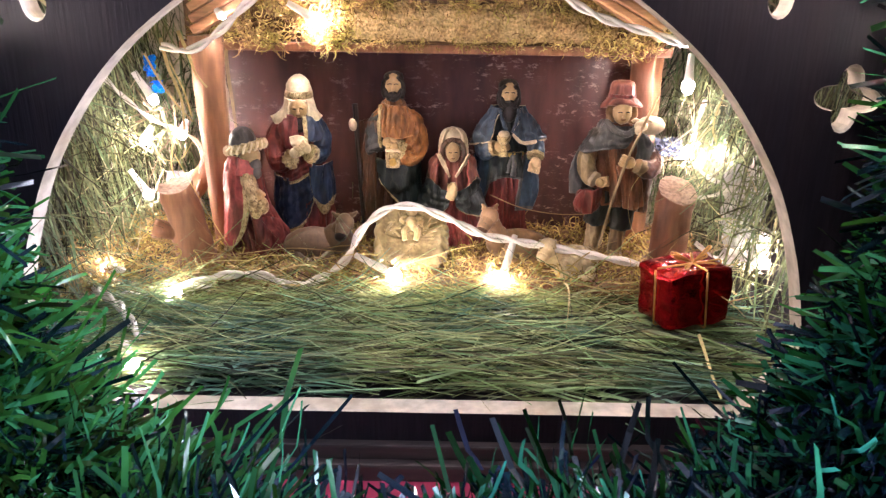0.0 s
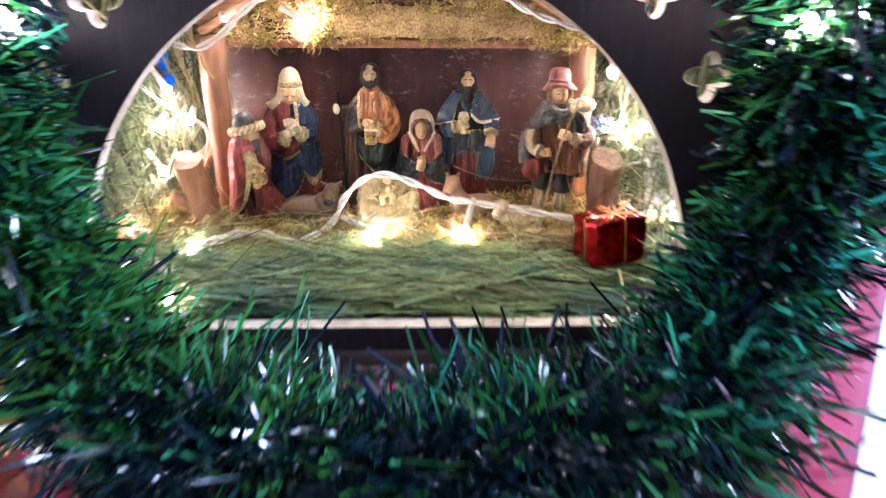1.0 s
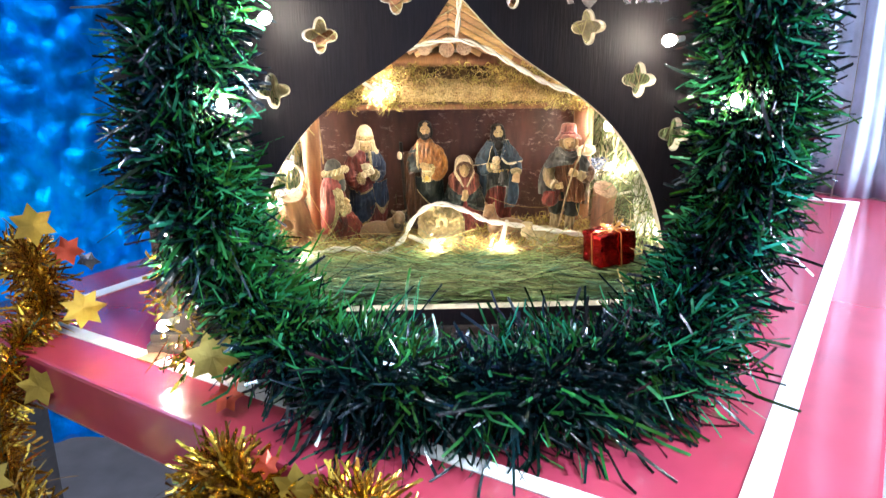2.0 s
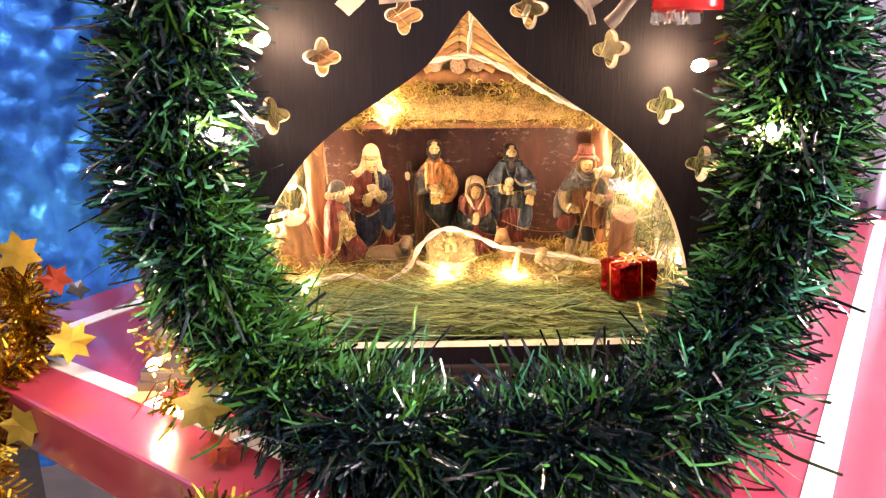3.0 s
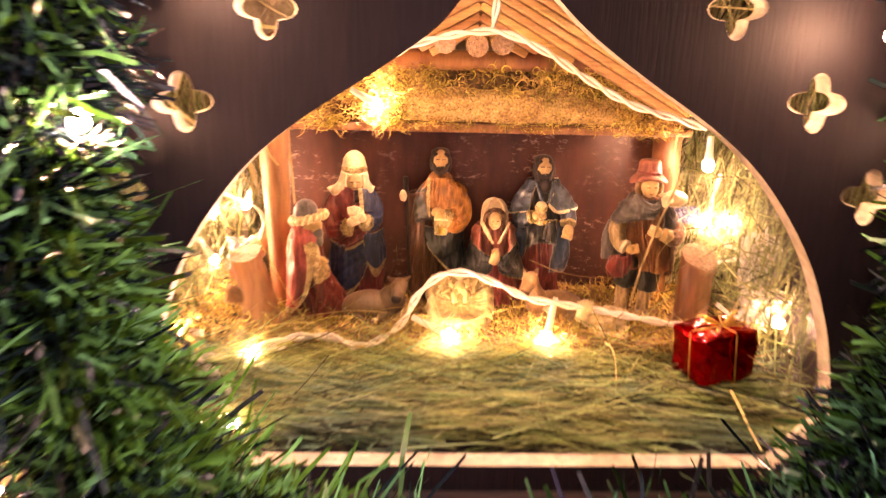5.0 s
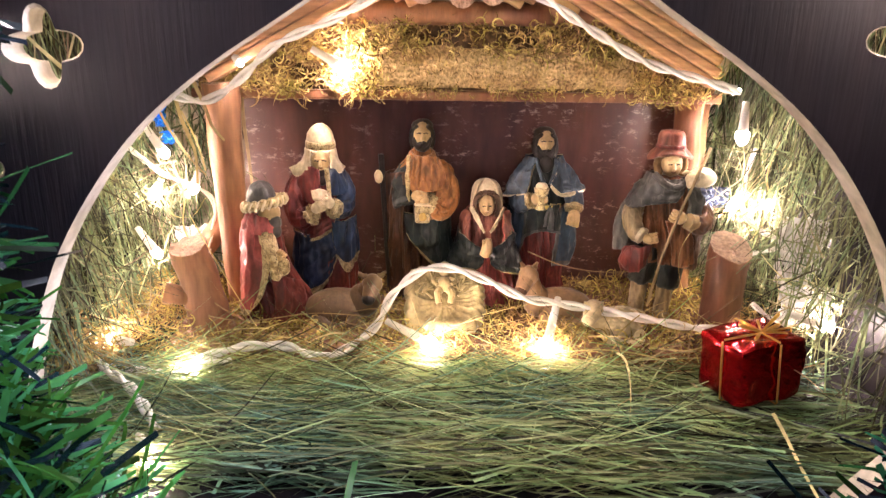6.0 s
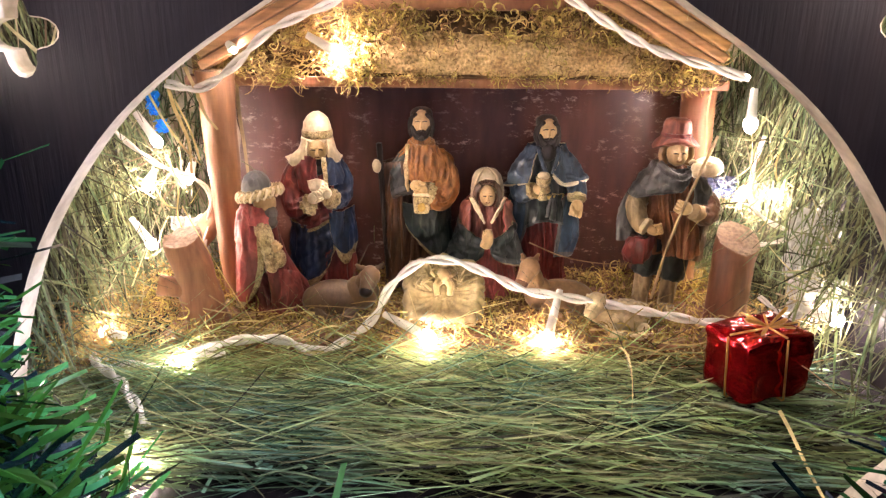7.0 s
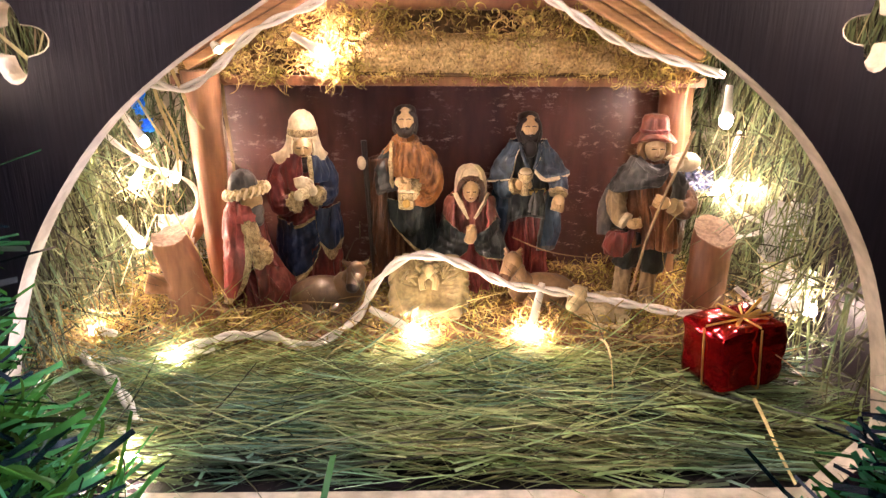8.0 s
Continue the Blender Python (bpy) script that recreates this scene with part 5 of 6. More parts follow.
def hand(bm, at, ahead, size, mat):
    """A small closed hand: a palm, four curled fingers and a thumb."""
    at, ahead, size = mm(at), Vector(ahead).normalized(), size * 0.001
    across = ahead.cross(Vector((0, -1, 0))).normalized()
    add_ball(bm, at, (size * 0.80, size * 0.62, size * 0.80), mat, 12, 8)
    for k in range(4):
        root = at + ahead * size * 0.30 + across * size * 0.40 * (k - 1.5)
        add_tube(bm, smooth_path([root, root + ahead * size * 0.55 + Vector((0, -size * 0.35, 0)), root + ahead * size * 0.85 + Vector((0, -size * 0.15, 0)), root + ahead * size * 0.9 + Vector((0, size * 0.2, 0))], 3), lambda t: size * (0.26 - 0.06 * t), 7, mat)
    thumb = at + across * size * 0.6
    add_tube(bm, smooth_path([thumb, thumb + ahead * size * 0.5 + Vector((0, -size * 0.4, 0)), thumb + ahead * size * 0.9 - across * size * 0.25 + Vector((0, -size * 0.5, 0))], 3), lambda t: size * (0.26 - 0.06 * t), 7, mat)


def rings_mm(rows):
    return [tuple(v * 0.001 for v in row) for row in rows]


def band(bm, at, r, z0, z1, mat, n=36, bulge=0.04):
    """A low cylinder round a head or a waist, in millimetres."""
    loops = []
    for k in range(5):
        t = k / 4
        w = r * (1 + bulge * math.sin(math.pi * t)) * 0.001
        loops.append([bm.verts.new((at[0] * 0.001 + w * math.sin(2 * math.pi * j / n), at[1] * 0.001 - 1.04 * w * math.cos(2 * math.pi * j / n), (z0 + (z1 - z0) * t) * 0.001)) for j in range(n)])
    for p, q in zip(loops, loops[1:]):
        for j in range(n):
            f = bm.faces.new((p[j], p[(j + 1) % n], q[(j + 1) % n], q[j]))
            f.material_index, f.smooth = mat, True
    bm.faces.new(loops[0][::-1]).material_index = mat
    bm.faces.new(loops[-1]).material_index = mat


def scarf_king(bm):
    robe(bm, rings_mm([(7, 0, 0, 21, 17), (4, 0, 30, 21, 17), (1, 0, 60, 20, 16), (0, 0, 85, 21, 15), (0, 0, 106, 20, 14), (0, 0, 117, 12, 11), (0, 0, 125, 7, 7)]), 13, 0.12, lambda a, t: RED, seed=0.4)
    sheet(bm, [[(-20, 8, 64), (-23, -8, 63), (-9, -20, 62), (8, -21, 64), (16, -17, 67)], [(-22, 8, 36), (-25, -9, 37), (-11, -21, 38), (6, -23, 42), (14, -20, 48)], [(-19, 8, 4), (-22, -10, 3), (-11, -22, 5), (0, -24, 15), (10, -22, 34)]], NAVY, 0.35, 1.0, TRIM, "br", 0.11, per=13, pleats=(3.2, 4.6, 3.4))
    sheet(bm, [[(8, -22, 76), (19, -20, 74), (28, -8, 76)], [(9, -24, 56), (20, -21, 51), (31, -9, 56)], [(13, -23, 38), (20, -20, 27), (29, -9, 36)]], NAVY, 0.30, 2.2, TRIM, "b", 0.20, per=12, pleats=(2.5, 1.5, 2.6))
    sheet(bm, [[(3, -22, 44), (14, -20, 40), (25, -10, 40)], [(4, -23, 22), (16, -21, 20), (27, -10, 20)], [(1, -24, 2), (16, -23, 1), (31, -11, 1)]], RED, 0.2, 6.1, per=12, pleats=(4.5, 0.6, 2.6))
    sheet(bm, [[(-22, -6, 76), (-8, -19, 74), (12, -21, 80)], [(-23, -7, 68), (-8, -22, 64), (11, -23, 72)], [(-22, -8, 61), (-8, -21, 57), (9, -23, 66)]], RED, 0.25, 0.7, TRIM, "b", 0.24, per=12, pleats=(0.6, 2.6, 2.2))
    sleeve(bm, [(-12, 1, 111), (-19, -4, 102), (-23, -8, 88), (-19, -16, 77), (-11, -20, 79), (-7, -23, 81)], [7.5, 9.5, 9.5, 9, 8.5, 8.8], RED, 0.24, 0.3, n=34, cuff=TRIM)
    sleeve(bm, [(13, 1, 111), (19, -4, 98), (19, -10, 86), (14, -18, 83), (9, -23, 87)], [7.5, 9, 8.8, 8.2, 8], NAVY, 0.22, 1.4, n=34, cuff=TRIM)
    hand(bm, (-4, -26, 87), (0.9, -0.1, 0.5), 6.0, CREAM)
    hand(bm, (7, -27, 91), (-0.7, -0.1, 0.7), 5.8, CREAM)
    sheet(bm, [[(-8, -23, 101), (0, -25, 103), (8, -24, 98)], [(-6, -25, 95), (1, -28, 96), (9, -26, 92)], [(-4, -25, 90), (2, -28, 89), (10, -26, 87)]], CREAM, 0.2, 3.0)
    sheet(bm, [[(3, -15, 119), (9, -13, 118), (16, -6, 117)], [(4, -19, 108), (11, -17, 107), (20, -9, 106)], [(5, -21, 97), (12, -20, 96), (22, -11, 96)]], NAVY, 0.3, 3.3, TRIM, "l", 0.3)
    sheet(bm, [[(-17, -6, 118), (-10, -13, 120), (-1, -15, 118)], [(-22, -9, 106), (-11, -18, 106), (0, -20, 105)], [(-20, -12, 92), (-10, -20, 90), (3, -22, 90)]], RED, 0.45, 5.1)
    head(bm, (0, -0.0090, 0.1245), SKIN, 0.0084, 0.0098)
    eye_lines(bm, (0, -0.0090, 0.1245), 0.0084, 0.0098)
    add_ball(bm, (0, -0.0105, 0.1135), (0.0078, 0.0060, 0.0052), HAIR)
    add_ball(bm, (0, -0.0120, 0.1085), (0.0062, 0.0060, 0.0056), HAIR)
    add_ball(bm, (0, 0.0, 0.1400), (0.0119, 0.0124, 0.0150), CREAM, 24, 16)
    band(bm, (0, 0), 12.5, 133.5, 140.0, TRIM)
    band(bm, (0, -0.3), 12.5, 130.6, 133.0, CREAM, bulge=0.06)
    sheet(bm, [[(-7, -10.5, 133), (-11, -4, 134), (-10, 8, 134)], [(-8, -11, 125), (-14, -5, 124), (-13, 8, 124)], [(-8, -12, 119), (-21, -7, 117), (-18, 9, 117)], [(-8, -13, 116.5), (-20, -9, 111), (-28, 4, 115)]], CREAM, 0.10, 0.3, thick=0.0018)
    sheet(bm, [[(7, -10.5, 133), (11, -4, 134), (10, 8, 134)], [(8, -11, 125), (13, -5, 124), (12, 8, 124)], [(8, -12, 119), (16, -7, 118), (15, 9, 117)], [(8.5, -13, 116.5), (16, -9, 113), (21, 3, 116)]], CREAM, 0.10, 0.6, thick=0.0018)
    sheet(bm, [[(-12, 8, 134), (0, 13, 136), (12, 8, 134)], [(-16, 8, 122), (0, 14, 122), (15, 8, 122)], [(-24, 6, 114), (0, 15, 112), (20, 6, 115)]], CREAM, 0.10, 0.9)


def carpenter(bm):
    robe(bm, rings_mm([(-6, 0, 0, 22, 17), (-5, 0, 30, 21, 17), (-2, 0, 65, 20, 16), (0, 0, 92, 21, 16), (0, 0, 115, 19, 14), (0, 0, 126, 11, 10.5), (0, 0, 133, 7, 7)]), 14, 0.14, lambda a, t: BROWN if t < 0.5 else OCHRE, seed=1.7)
    sheet(bm, [[(-13, -12, 114), (-25, -7, 112), (-34, 0, 110), (-24, 11, 112)], [(-15, -16, 80), (-27, -10, 78), (-33, 0, 78), (-24, 12, 80)], [(-14, -17, 40), (-25, -11, 40), (-30, 0, 40), (-22, 11, 40)], [(-13, -17, 2), (-22, -12, 2), (-27, 0, 2), (-20, 10, 2)]], BROWN, 0.35, 0.2, per=11, pleats=(5.5, 0.3, 2.6))
    sheet(bm, [[(-15, -18, 80), (0, -22, 78), (14, -19, 77), (24, -5, 78), (18, 11, 78)], [(-14, -19, 68), (2, -24, 56), (15, -20, 50), (25, -6, 48), (18, 11, 50)], [(-13, -20, 60), (4, -24, 39), (17, -20, 28), (25, -7, 24), (18, 10, 26)]], GREEN, 0.35, 2.0, TRIM, "b", 0.10, per=10, pleats=(3.0, 2.6, 2.6))
    sleeve(bm, [(12, 2, 118), (18, -3, 108), (20, -9, 94), (14, -16, 84), (8, -21, 87), (3, -24, 91)], [7.5, 10.5, 12, 11.5, 9.5, 7.5], OCHRE, 0.30, 2.6, n=40, cuff=TRIM)
    sleeve(bm, [(-12, 1, 117), (-17, -4, 106), (-17, -10, 95), (-14, -16, 85)], [7, 8.5, 9.0, 9.8], GREEN, 0.22, 0.8, cuff=GREY)
    sheet(bm, [[(-9, -13, 128), (-3, -14, 127), (6, -14, 127), (13, -8, 126)], [(-10, -18, 116), (-2, -20, 115), (8, -19, 115), (18, -11, 116)], [(-10, -22, 100), (-1, -24, 99), (10, -23, 99), (22, -14, 102)]], OCHRE, 0.30, 4.4, per=12, pleats=(6.5, 0.4, 2.4))
    sheet(bm, [[(-11.5, -12, 128), (-9, -14, 128)], [(-12.5, -17, 112), (-10, -20, 112)], [(-12, -21, 90), (-9.5, -23, 90)]], TRIM, 0.2, 1.1, thick=0.002)
    hand(bm, (-4, -26, 96), (0.9, 0, -0.15), 6.0, SKIN)
    hand(bm, (2, -28, 92), (-0.9, 0, 0.1), 5.6, SKIN)
    add_box(bm, (-0.0058, -0.0315, 0.0725), (0.0075, -0.0225, 0.0880), 0.0032, TRIM)
    add_ball(bm, (0.001, -0.0315, 0.0785), (0.0036, 0.0018, 0.0040), GILT)
    add_tube(bm, [(-0.0055, -0.0290, 0.0890), (0.001, -0.0318, 0.0893), (0.0075, -0.0290, 0.0890)], 0.0016, 8, CREAM)
    head(bm, (0, -0.003, 0.1450), SKIN, 0.0082, 0.0112)
    side_hair(bm, (0, -0.003, 0.1450), 0.0085, 0.0112, HAIR)
    whiskers(bm, (0, -0.003, 0.1440), 0.0084, 0.0112, HAIR)
    add_ball(bm, (0, 0.0028, 0.1515), (0.0096, 0.0108, 0.0062), HAIR, 20, 14)
    add_ball(bm, (0, 0.0068, 0.142), (0.0100, 0.0072, 0.0115), HAIR, 20, 14)
    add_ball(bm, (0, -0.0080, 0.1352), (0.0068, 0.0048, 0.0048), HAIR, 16, 12)
    add_tube(bm, [(0.0098 * math.sin(a), -0.002 - 0.0110 * math.cos(a), 0.1275 - 0.002 * math.cos(a)) for a in [2 * math.pi * k / 20 for k in range(21)]], 0.0024, 8, OCHRE)
    add_tube(bm, smooth_path([mm(p) for p in ((-29, -7, 0), (-32, -8, 60), (-34, -8, 100), (-35.5, -7, 128))], 4), lambda t: 0.0016 + 0.0011 * t, 8, HAIR)
    add_ball(bm, (-0.0375, -0.0100, 0.109), (0.0038, 0.0044, 0.0058), CREAM)


def kneeling_mother(bm):
    robe(bm, rings_mm([(0, 0, 0, 30, 24), (0, -2, 16, 27, 23), (0, 0, 36, 23, 20), (0, 1, 58, 21, 16), (0, 1, 74, 20, 14), (0, 1, 83, 11, 10), (0, 0, 89, 7, 7)]), 12, 0.07, lambda a, t: PINK if t < 0.4 and abs(a) < 1.2 else HAT, seed=0.9)
    for sx, low in ((1, 31), (-1, 36)):
        sheet(bm, [[(sx * 1.5, -27, 54), (sx * 12, -24, 59), (sx * 22, -12, 66), (sx * 21, 6, 68)], [(sx * 2, -29, 47), (sx * 13, -27, 47), (sx * 25, -14, 50), (sx * 25, 6, 52)], [(sx * 4, -29, 41), (sx * 15, -28, 34), (sx * 35, -15, low - 3), (sx * 31, 6, low)]], GREEN, 0.35, 1.4 + sx, BEIGE, "b", 0.05, per=12, pleats=(1.2, 3.2, 2.8))
    sheet(bm, [[(-13, -9, 84), (-19, 0, 83), (0, 11, 86), (19, 0, 83), (13, -9, 84)], [(-14, -16, 72), (-22, 0, 71), (0, 14, 74), (22, 0, 71), (14, -16, 72)], [(-14, -21, 60), (-24, -2, 60), (0, 16, 62), (25, -2, 61), (14, -21, 60)]], HAT, 0.35, 0.4, PINK, "b", 0.10)
    sleeve(bm, [(-2, -29, 50), (0, -31, 57), (0.5, -30, 65)], [4.4, 4.6, 2.6], SKIN, 0.06)
    hand(bm, (-1.5, -31, 58), (0.1, -0.1, 1.0), 4.2, SKIN)
    head(bm, (0, -0.0100, 0.0890), SKIN, 0.0068, 0.0094)
    eye_lines(bm, (0, -0.0100, 0.0890), 0.0068, 0.0094)
    add_ball(bm, (0, -0.0030, 0.0985), (0.0090, 0.0088, 0.0044), BROWN)
    for sx in (-1, 1):
        limb(bm, [(sx * 0.0058, -0.0118, 0.0990), (sx * 0.0092, -0.0100, 0.0945), (sx * 0.0102, -0.0082, 0.0860), (sx * 0.0084, -0.0095, 0.0785)], 0.0026, 0.0021, BROWN)
        for k in range(5):
            add_ball(bm, (sx * (0.002 + 0.0019 * k), -0.0120 + 0.0005 * k, 0.1000 - 0.00045 * k * k), (0.0016, 0.0016, 0.0014), BROWN, 8, 6)
        sheet(bm, [[(sx * 15, -8, 87), (sx * (11.5 if sx < 0 else 13.5), -12, 88)], [(sx * 10, -17, 78), (sx * (6.5 if sx < 0 else 8.5), -19, 80)], [(sx * 3.2, -26, 68), (sx * 1.8, -25, 69)]], CREAM, 0.15, 0.5, thick=0.0014)
    add_ball(bm, (0, 0.0025, 0.0985), (0.0130, 0.0112, 0.0118), CREAM, 22, 16)
    cape(bm, [(0, 0.001, 0.080, 0.0150, 0.0130), (0, 0.0005, 0.088, 0.0142, 0.0130), (0, 0.0, 0.097, 0.0136, 0.0136), (0, 0.0005, 0.1040, 0.0118, 0.0122), (0, 0.0008, 0.1085, 0.0080, 0.0086), (0, 0.001, 0.1105, 0.002, 0.002)], (58, 38), (302, 322), CREAM, 5, 0.02, seed=0.2, thick=0.0024)


def chalice_king(bm):
    robe(bm, rings_mm([(1, 0, 0, 20, 17), (1, 0, 40, 18, 16), (0, 0, 72, 17.5, 15.5), (0, 0, 95, 20, 15.5), (0, 0, 115, 19, 14), (0, 0, 126, 11, 10.5), (0, 0, 133, 7, 7)]), 13, 0.12, lambda a, t: RED if t < 0.44 else GREEN, seed=2.7)
    sheet(bm, [[(-14, -15, 92), (0, -19, 91), (13, -15, 91)], [(-16, -17, 76), (-1, -21, 78), (14, -17, 76)], [(-18, -16, 60), (-3, -21, 68), (15, -17, 64)]], GREEN, 0.3, 2.2, GREY, "b", 0.14, per=12, pleats=(5, 0.4, 2.4))
    sheet(bm, [[(15, -10, 88), (28, -3, 88), (24, 11, 88)], [(11, -15, 60), (31, -6, 60), (26, 12, 60)], [(9, -15, 34), (25, -9, 33), (24, 9, 34)]], SLATE, 0.3, 0.7, GREY, "lb", 0.10, per=12, pleats=(2.2, 1.2, 2.4))
    sheet(bm, [[(-14, -13, 90), (-29, -4, 90), (-24, 10, 90)], [(-15, -16, 66), (-30, -6, 66), (-24, 11, 66)], [(-21, -14, 42), (-27, -7, 44), (-22, 9, 46)]], SLATE, 0.3, 1.3, GREY, "lb", 0.10, per=12, pleats=(2.2, 1.2, 2.4))
    band(bm, (0, -1), 18.4, 87.5, 91.0, GILT, bulge=0.02)
    limb(bm, [mm((4, -21, 89)), mm((5.5, -22.5, 80)), mm((5, -22, 70))], 0.0020, 0.0027, GREY)
    limb(bm, [mm((4, -21, 89)), mm((1, -22.5, 81)), mm((0.5, -22, 73))], 0.0018, 0.0024, GREY)
    sleeve(bm, [(-14, 1, 112), (-22, -5, 101), (-22, -13, 92), (-16, -20, 95), (-12, -24, 97)], [7, 8.5, 8.5, 7.4, 7.0], SLATE, 0.15, 3.1, cuff=TRIM)
    sleeve(bm, [(16, 1, 112), (25, -5, 102), (27, -12, 93), (26, -17, 87)], [7, 8.5, 8.2, 8.0], SLATE, 0.15, 1.9, cuff=TRIM)
    hand(bm, (-9, -27, 99), (0.9, 0, 0.25), 6.6, SKIN)
    hand(bm, (26, -20, 82), (-0.25, -0.3, -0.9), 7.0, SKIN)
    sheet(bm, [[(-8, -11, 131), (-14, 0, 132), (0, 9, 133), (14, 0, 132), (8, -11, 131)], [(-12, -17, 120), (-25, -2, 118), (0, 14, 120), (25, -2, 118), (7, -18, 119)], [(-15, -21, 109), (-32, -4, 106), (0, 17, 108), (33, -5, 108), (3, -24, 110)], [(-17, -22, 101), (-34, -5, 96), (0, 18, 100), (36, -6, 102), (14, -22, 101)]], SLATE, 0.25, 1.9, CREAM, "b", 0.05, per=12, pleats=(3.0, 2.8, 2.4))
    add_tube(bm, smooth_path([mm(p) for p in ((3, -25.6, 110), (7, -25.5, 105), (14, -23.6, 101), (25, -16.5, 101), (35, -8, 102))], 6), 0.0014, 8, CREAM)
    for sx in (-1, 1):
        add_tube(bm, smooth_path([mm(p) for p in ((sx * 9, -11, 131), (sx * 6.5, -18, 121), (sx * 2.5, -23, 111))], 6), 0.0017, 8, SLATE)
    add_tube(bm, [mm((-6, -30, z)) for z in (90, 97, 101, 104, 109)], lambda t: (0.0040, 0.0026, 0.0030, 0.0058, 0.0068)[min(4, int(t * 4.99))], 16, TRIM)
    add_ball(bm, (-0.006, -0.0300, 0.1105), (0.0052, 0.0052, 0.0036), CREAM)
    head(bm, (0, -0.003, 0.1440), SKIN, 0.0082, 0.0112)
    side_hair(bm, (0, -0.003, 0.1440), 0.0084, 0.0112, HAIR, 1.15)
    whiskers(bm, (0, -0.003, 0.1430), 0.0084, 0.0112, HAIR)
    add_ball(bm, (0, 0.0028, 0.1505), (0.0098, 0.0108, 0.0068), HAIR, 20, 14)
    add_ball(bm, (0, 0.0068, 0.139), (0.0106, 0.0076, 0.0125), HAIR, 20, 14)
    add_ball(bm, (0, -0.0076, 0.1340), (0.0078, 0.0054, 0.0056), HAIR, 16, 12)
    add_ball(bm, (0, -0.0120, 0.1265), (0.0064, 0.0056, 0.0080), HAIR, 16, 12)


def shepherd(bm):
    for x, lift in ((-14, 0), (8, -4)):
        sleeve(bm, [(x - 3, -5, 3), (x - 2, -3, 14), (x, 0, 30), (x + 1, 0, 44)], [7.0, 6.6, 7.4, 8.4], BEIGE, 0.06, x)
        add_ball(bm, mm((x - 3, -10, 4)), (0.0072, 0.0125, 0.0050), BEIGE)
        sleeve(bm, [(x, -1, 33 + lift), (x + 1, -2, 46), (x * 0.8 + 2, 0, 64)], [10.2, 11.2, 11.0], GREEN, 0.16, x + 3.0)
    robe(bm, rings_mm([(4, 0, 52, 21, 16), (3, 0, 66, 19.5, 15.5), (1, 0, 86, 18, 14.5), (0, 0, 107, 19, 14), (0, 0, 119, 11, 10), (0, 0, 125, 7, 7)]), 13, 0.12, lambda a, t: RUST, seed=0.5)
    sheet(bm, [[(-24, -4, 100), (-34, 2, 98), (-20, 14, 100), (6, 16, 100)], [(-27, -6, 78), (-39, 0, 78), (-24, 15, 78), (6, 17, 78)], [(-30, -6, 60), (-38, -1, 60), (-24, 13, 60), (6, 15, 60)]], GREY, 0.5, 1.1)
    sheet(bm, [[(13, -14, 90), (24, -10, 92), (33, 0, 92), (24, 12, 94)], [(12, -17, 70), (22, -13, 66), (31, -3, 66), (24, 12, 66)], [(9, -17, 52), (20, -14, 48), (29, -6, 46), (24, 10, 46)]], BROWN, 0.5, 2.4)
    sheet(bm, [[(12, -11, 122), (17, -2, 122), (12, 8, 122)], [(14, -17, 108), (28, -7, 108), (25, 9, 108)], [(13, -19, 97), (32, -8, 94), (30, 9, 94)]], GREY, 0.35, 3.1)
    sheet(bm, [[(10, -13, 124), (-2, -17, 124), (-12, -11, 126), (-13, 3, 126), (0, 10, 127)], [(10, -18, 114), (-6, -21, 113), (-21, -13, 114), (-23, 4, 114), (0, 13, 114)], [(4, -20, 106), (-14, -22, 104), (-29, -13, 99), (-30, 5, 101), (0, 15, 104)]], GREY, 0.25, 2.6, per=11, pleats=(2.0, 2.6, 2.4))
    add_tube(bm, smooth_path([mm(p) for p in ((13, -13, 122), (4, -20, 118), (-6, -21, 121), (-13, -12, 127))], 6), 0.0030, 10, GREY)
    sleeve(bm, [(-20, 0, 104), (-27, -6, 92), (-25, -13, 80), (-19, -18, 76)], [8, 8, 7.4, 6.8], BEIGE, 0.14, 0.9, cuff=CREAM)
    hand(bm, (-15, -20, 75), (0.95, -0.1, 0.25), 5.6, SKIN)
    sleeve(bm, [(19, 0, 104), (31, -5, 92), (27, -14, 86), (15, -20, 91)], [8, 8.6, 8, 6.6], BROWN, 0.14, 2.0, cuff=BEIGE)
    hand(bm, (8, -24, 94), (-0.8, -0.1, 0.3), 6.4, SKIN)
    sheet(bm, [[(-2, -17, 90), (8, -18, 90), (18, -15, 90)], [(4, -19, 70), (13, -19, 70), (22, -15, 70)], [(6, -20, 53), (15, -20, 51), (25, -15, 54)]], RUST, 0.25, 0.3, per=10, pleats=(3.0, 0.4, 2.2))
    add_ball(bm, mm((-24, -15, 56)), (0.0115, 0.0085, 0.0115), RED)
    sheet(bm, [[(-31, -12, 66), (-22, -23, 68), (-13, -19, 70)], [(-36, -13, 56), (-24, -25, 56), (-14, -20, 62)], [(-33, -12, 47), (-25, -22, 46), (-17, -19, 50)]], RED, 0.4, 0.8)
    add_tube(bm, smooth_path([mm(p) for p in ((-12, -25, 18), (-4, -27, 62), (5, -30, 98), (18, -22, 128), (28, -15, 150))], 6), 0.0012, 8, BEIGE)
    add_ball(bm, mm((26, -6, 124)), (0.0125, 0.0080, 0.0082), CREAM)
    add_ball(bm, mm((16, -16, 125)), (0.0058, 0.0056, 0.0050), CREAM)
    limb(bm, [mm((15.5, -17, 124.5)), mm((13.5, -21, 121.5)), mm((12.5, -22.5, 119.5))], 0.0040, 0.0026, CREAM)
    for sx in (-1, 1):
        limb(bm, [mm((17 + sx * 3, -15, 129)), mm((17 + sx * 6, -15, 130)), mm((17 + sx * 8.5, -15, 128))], 0.0018, 0.0012, CREAM)
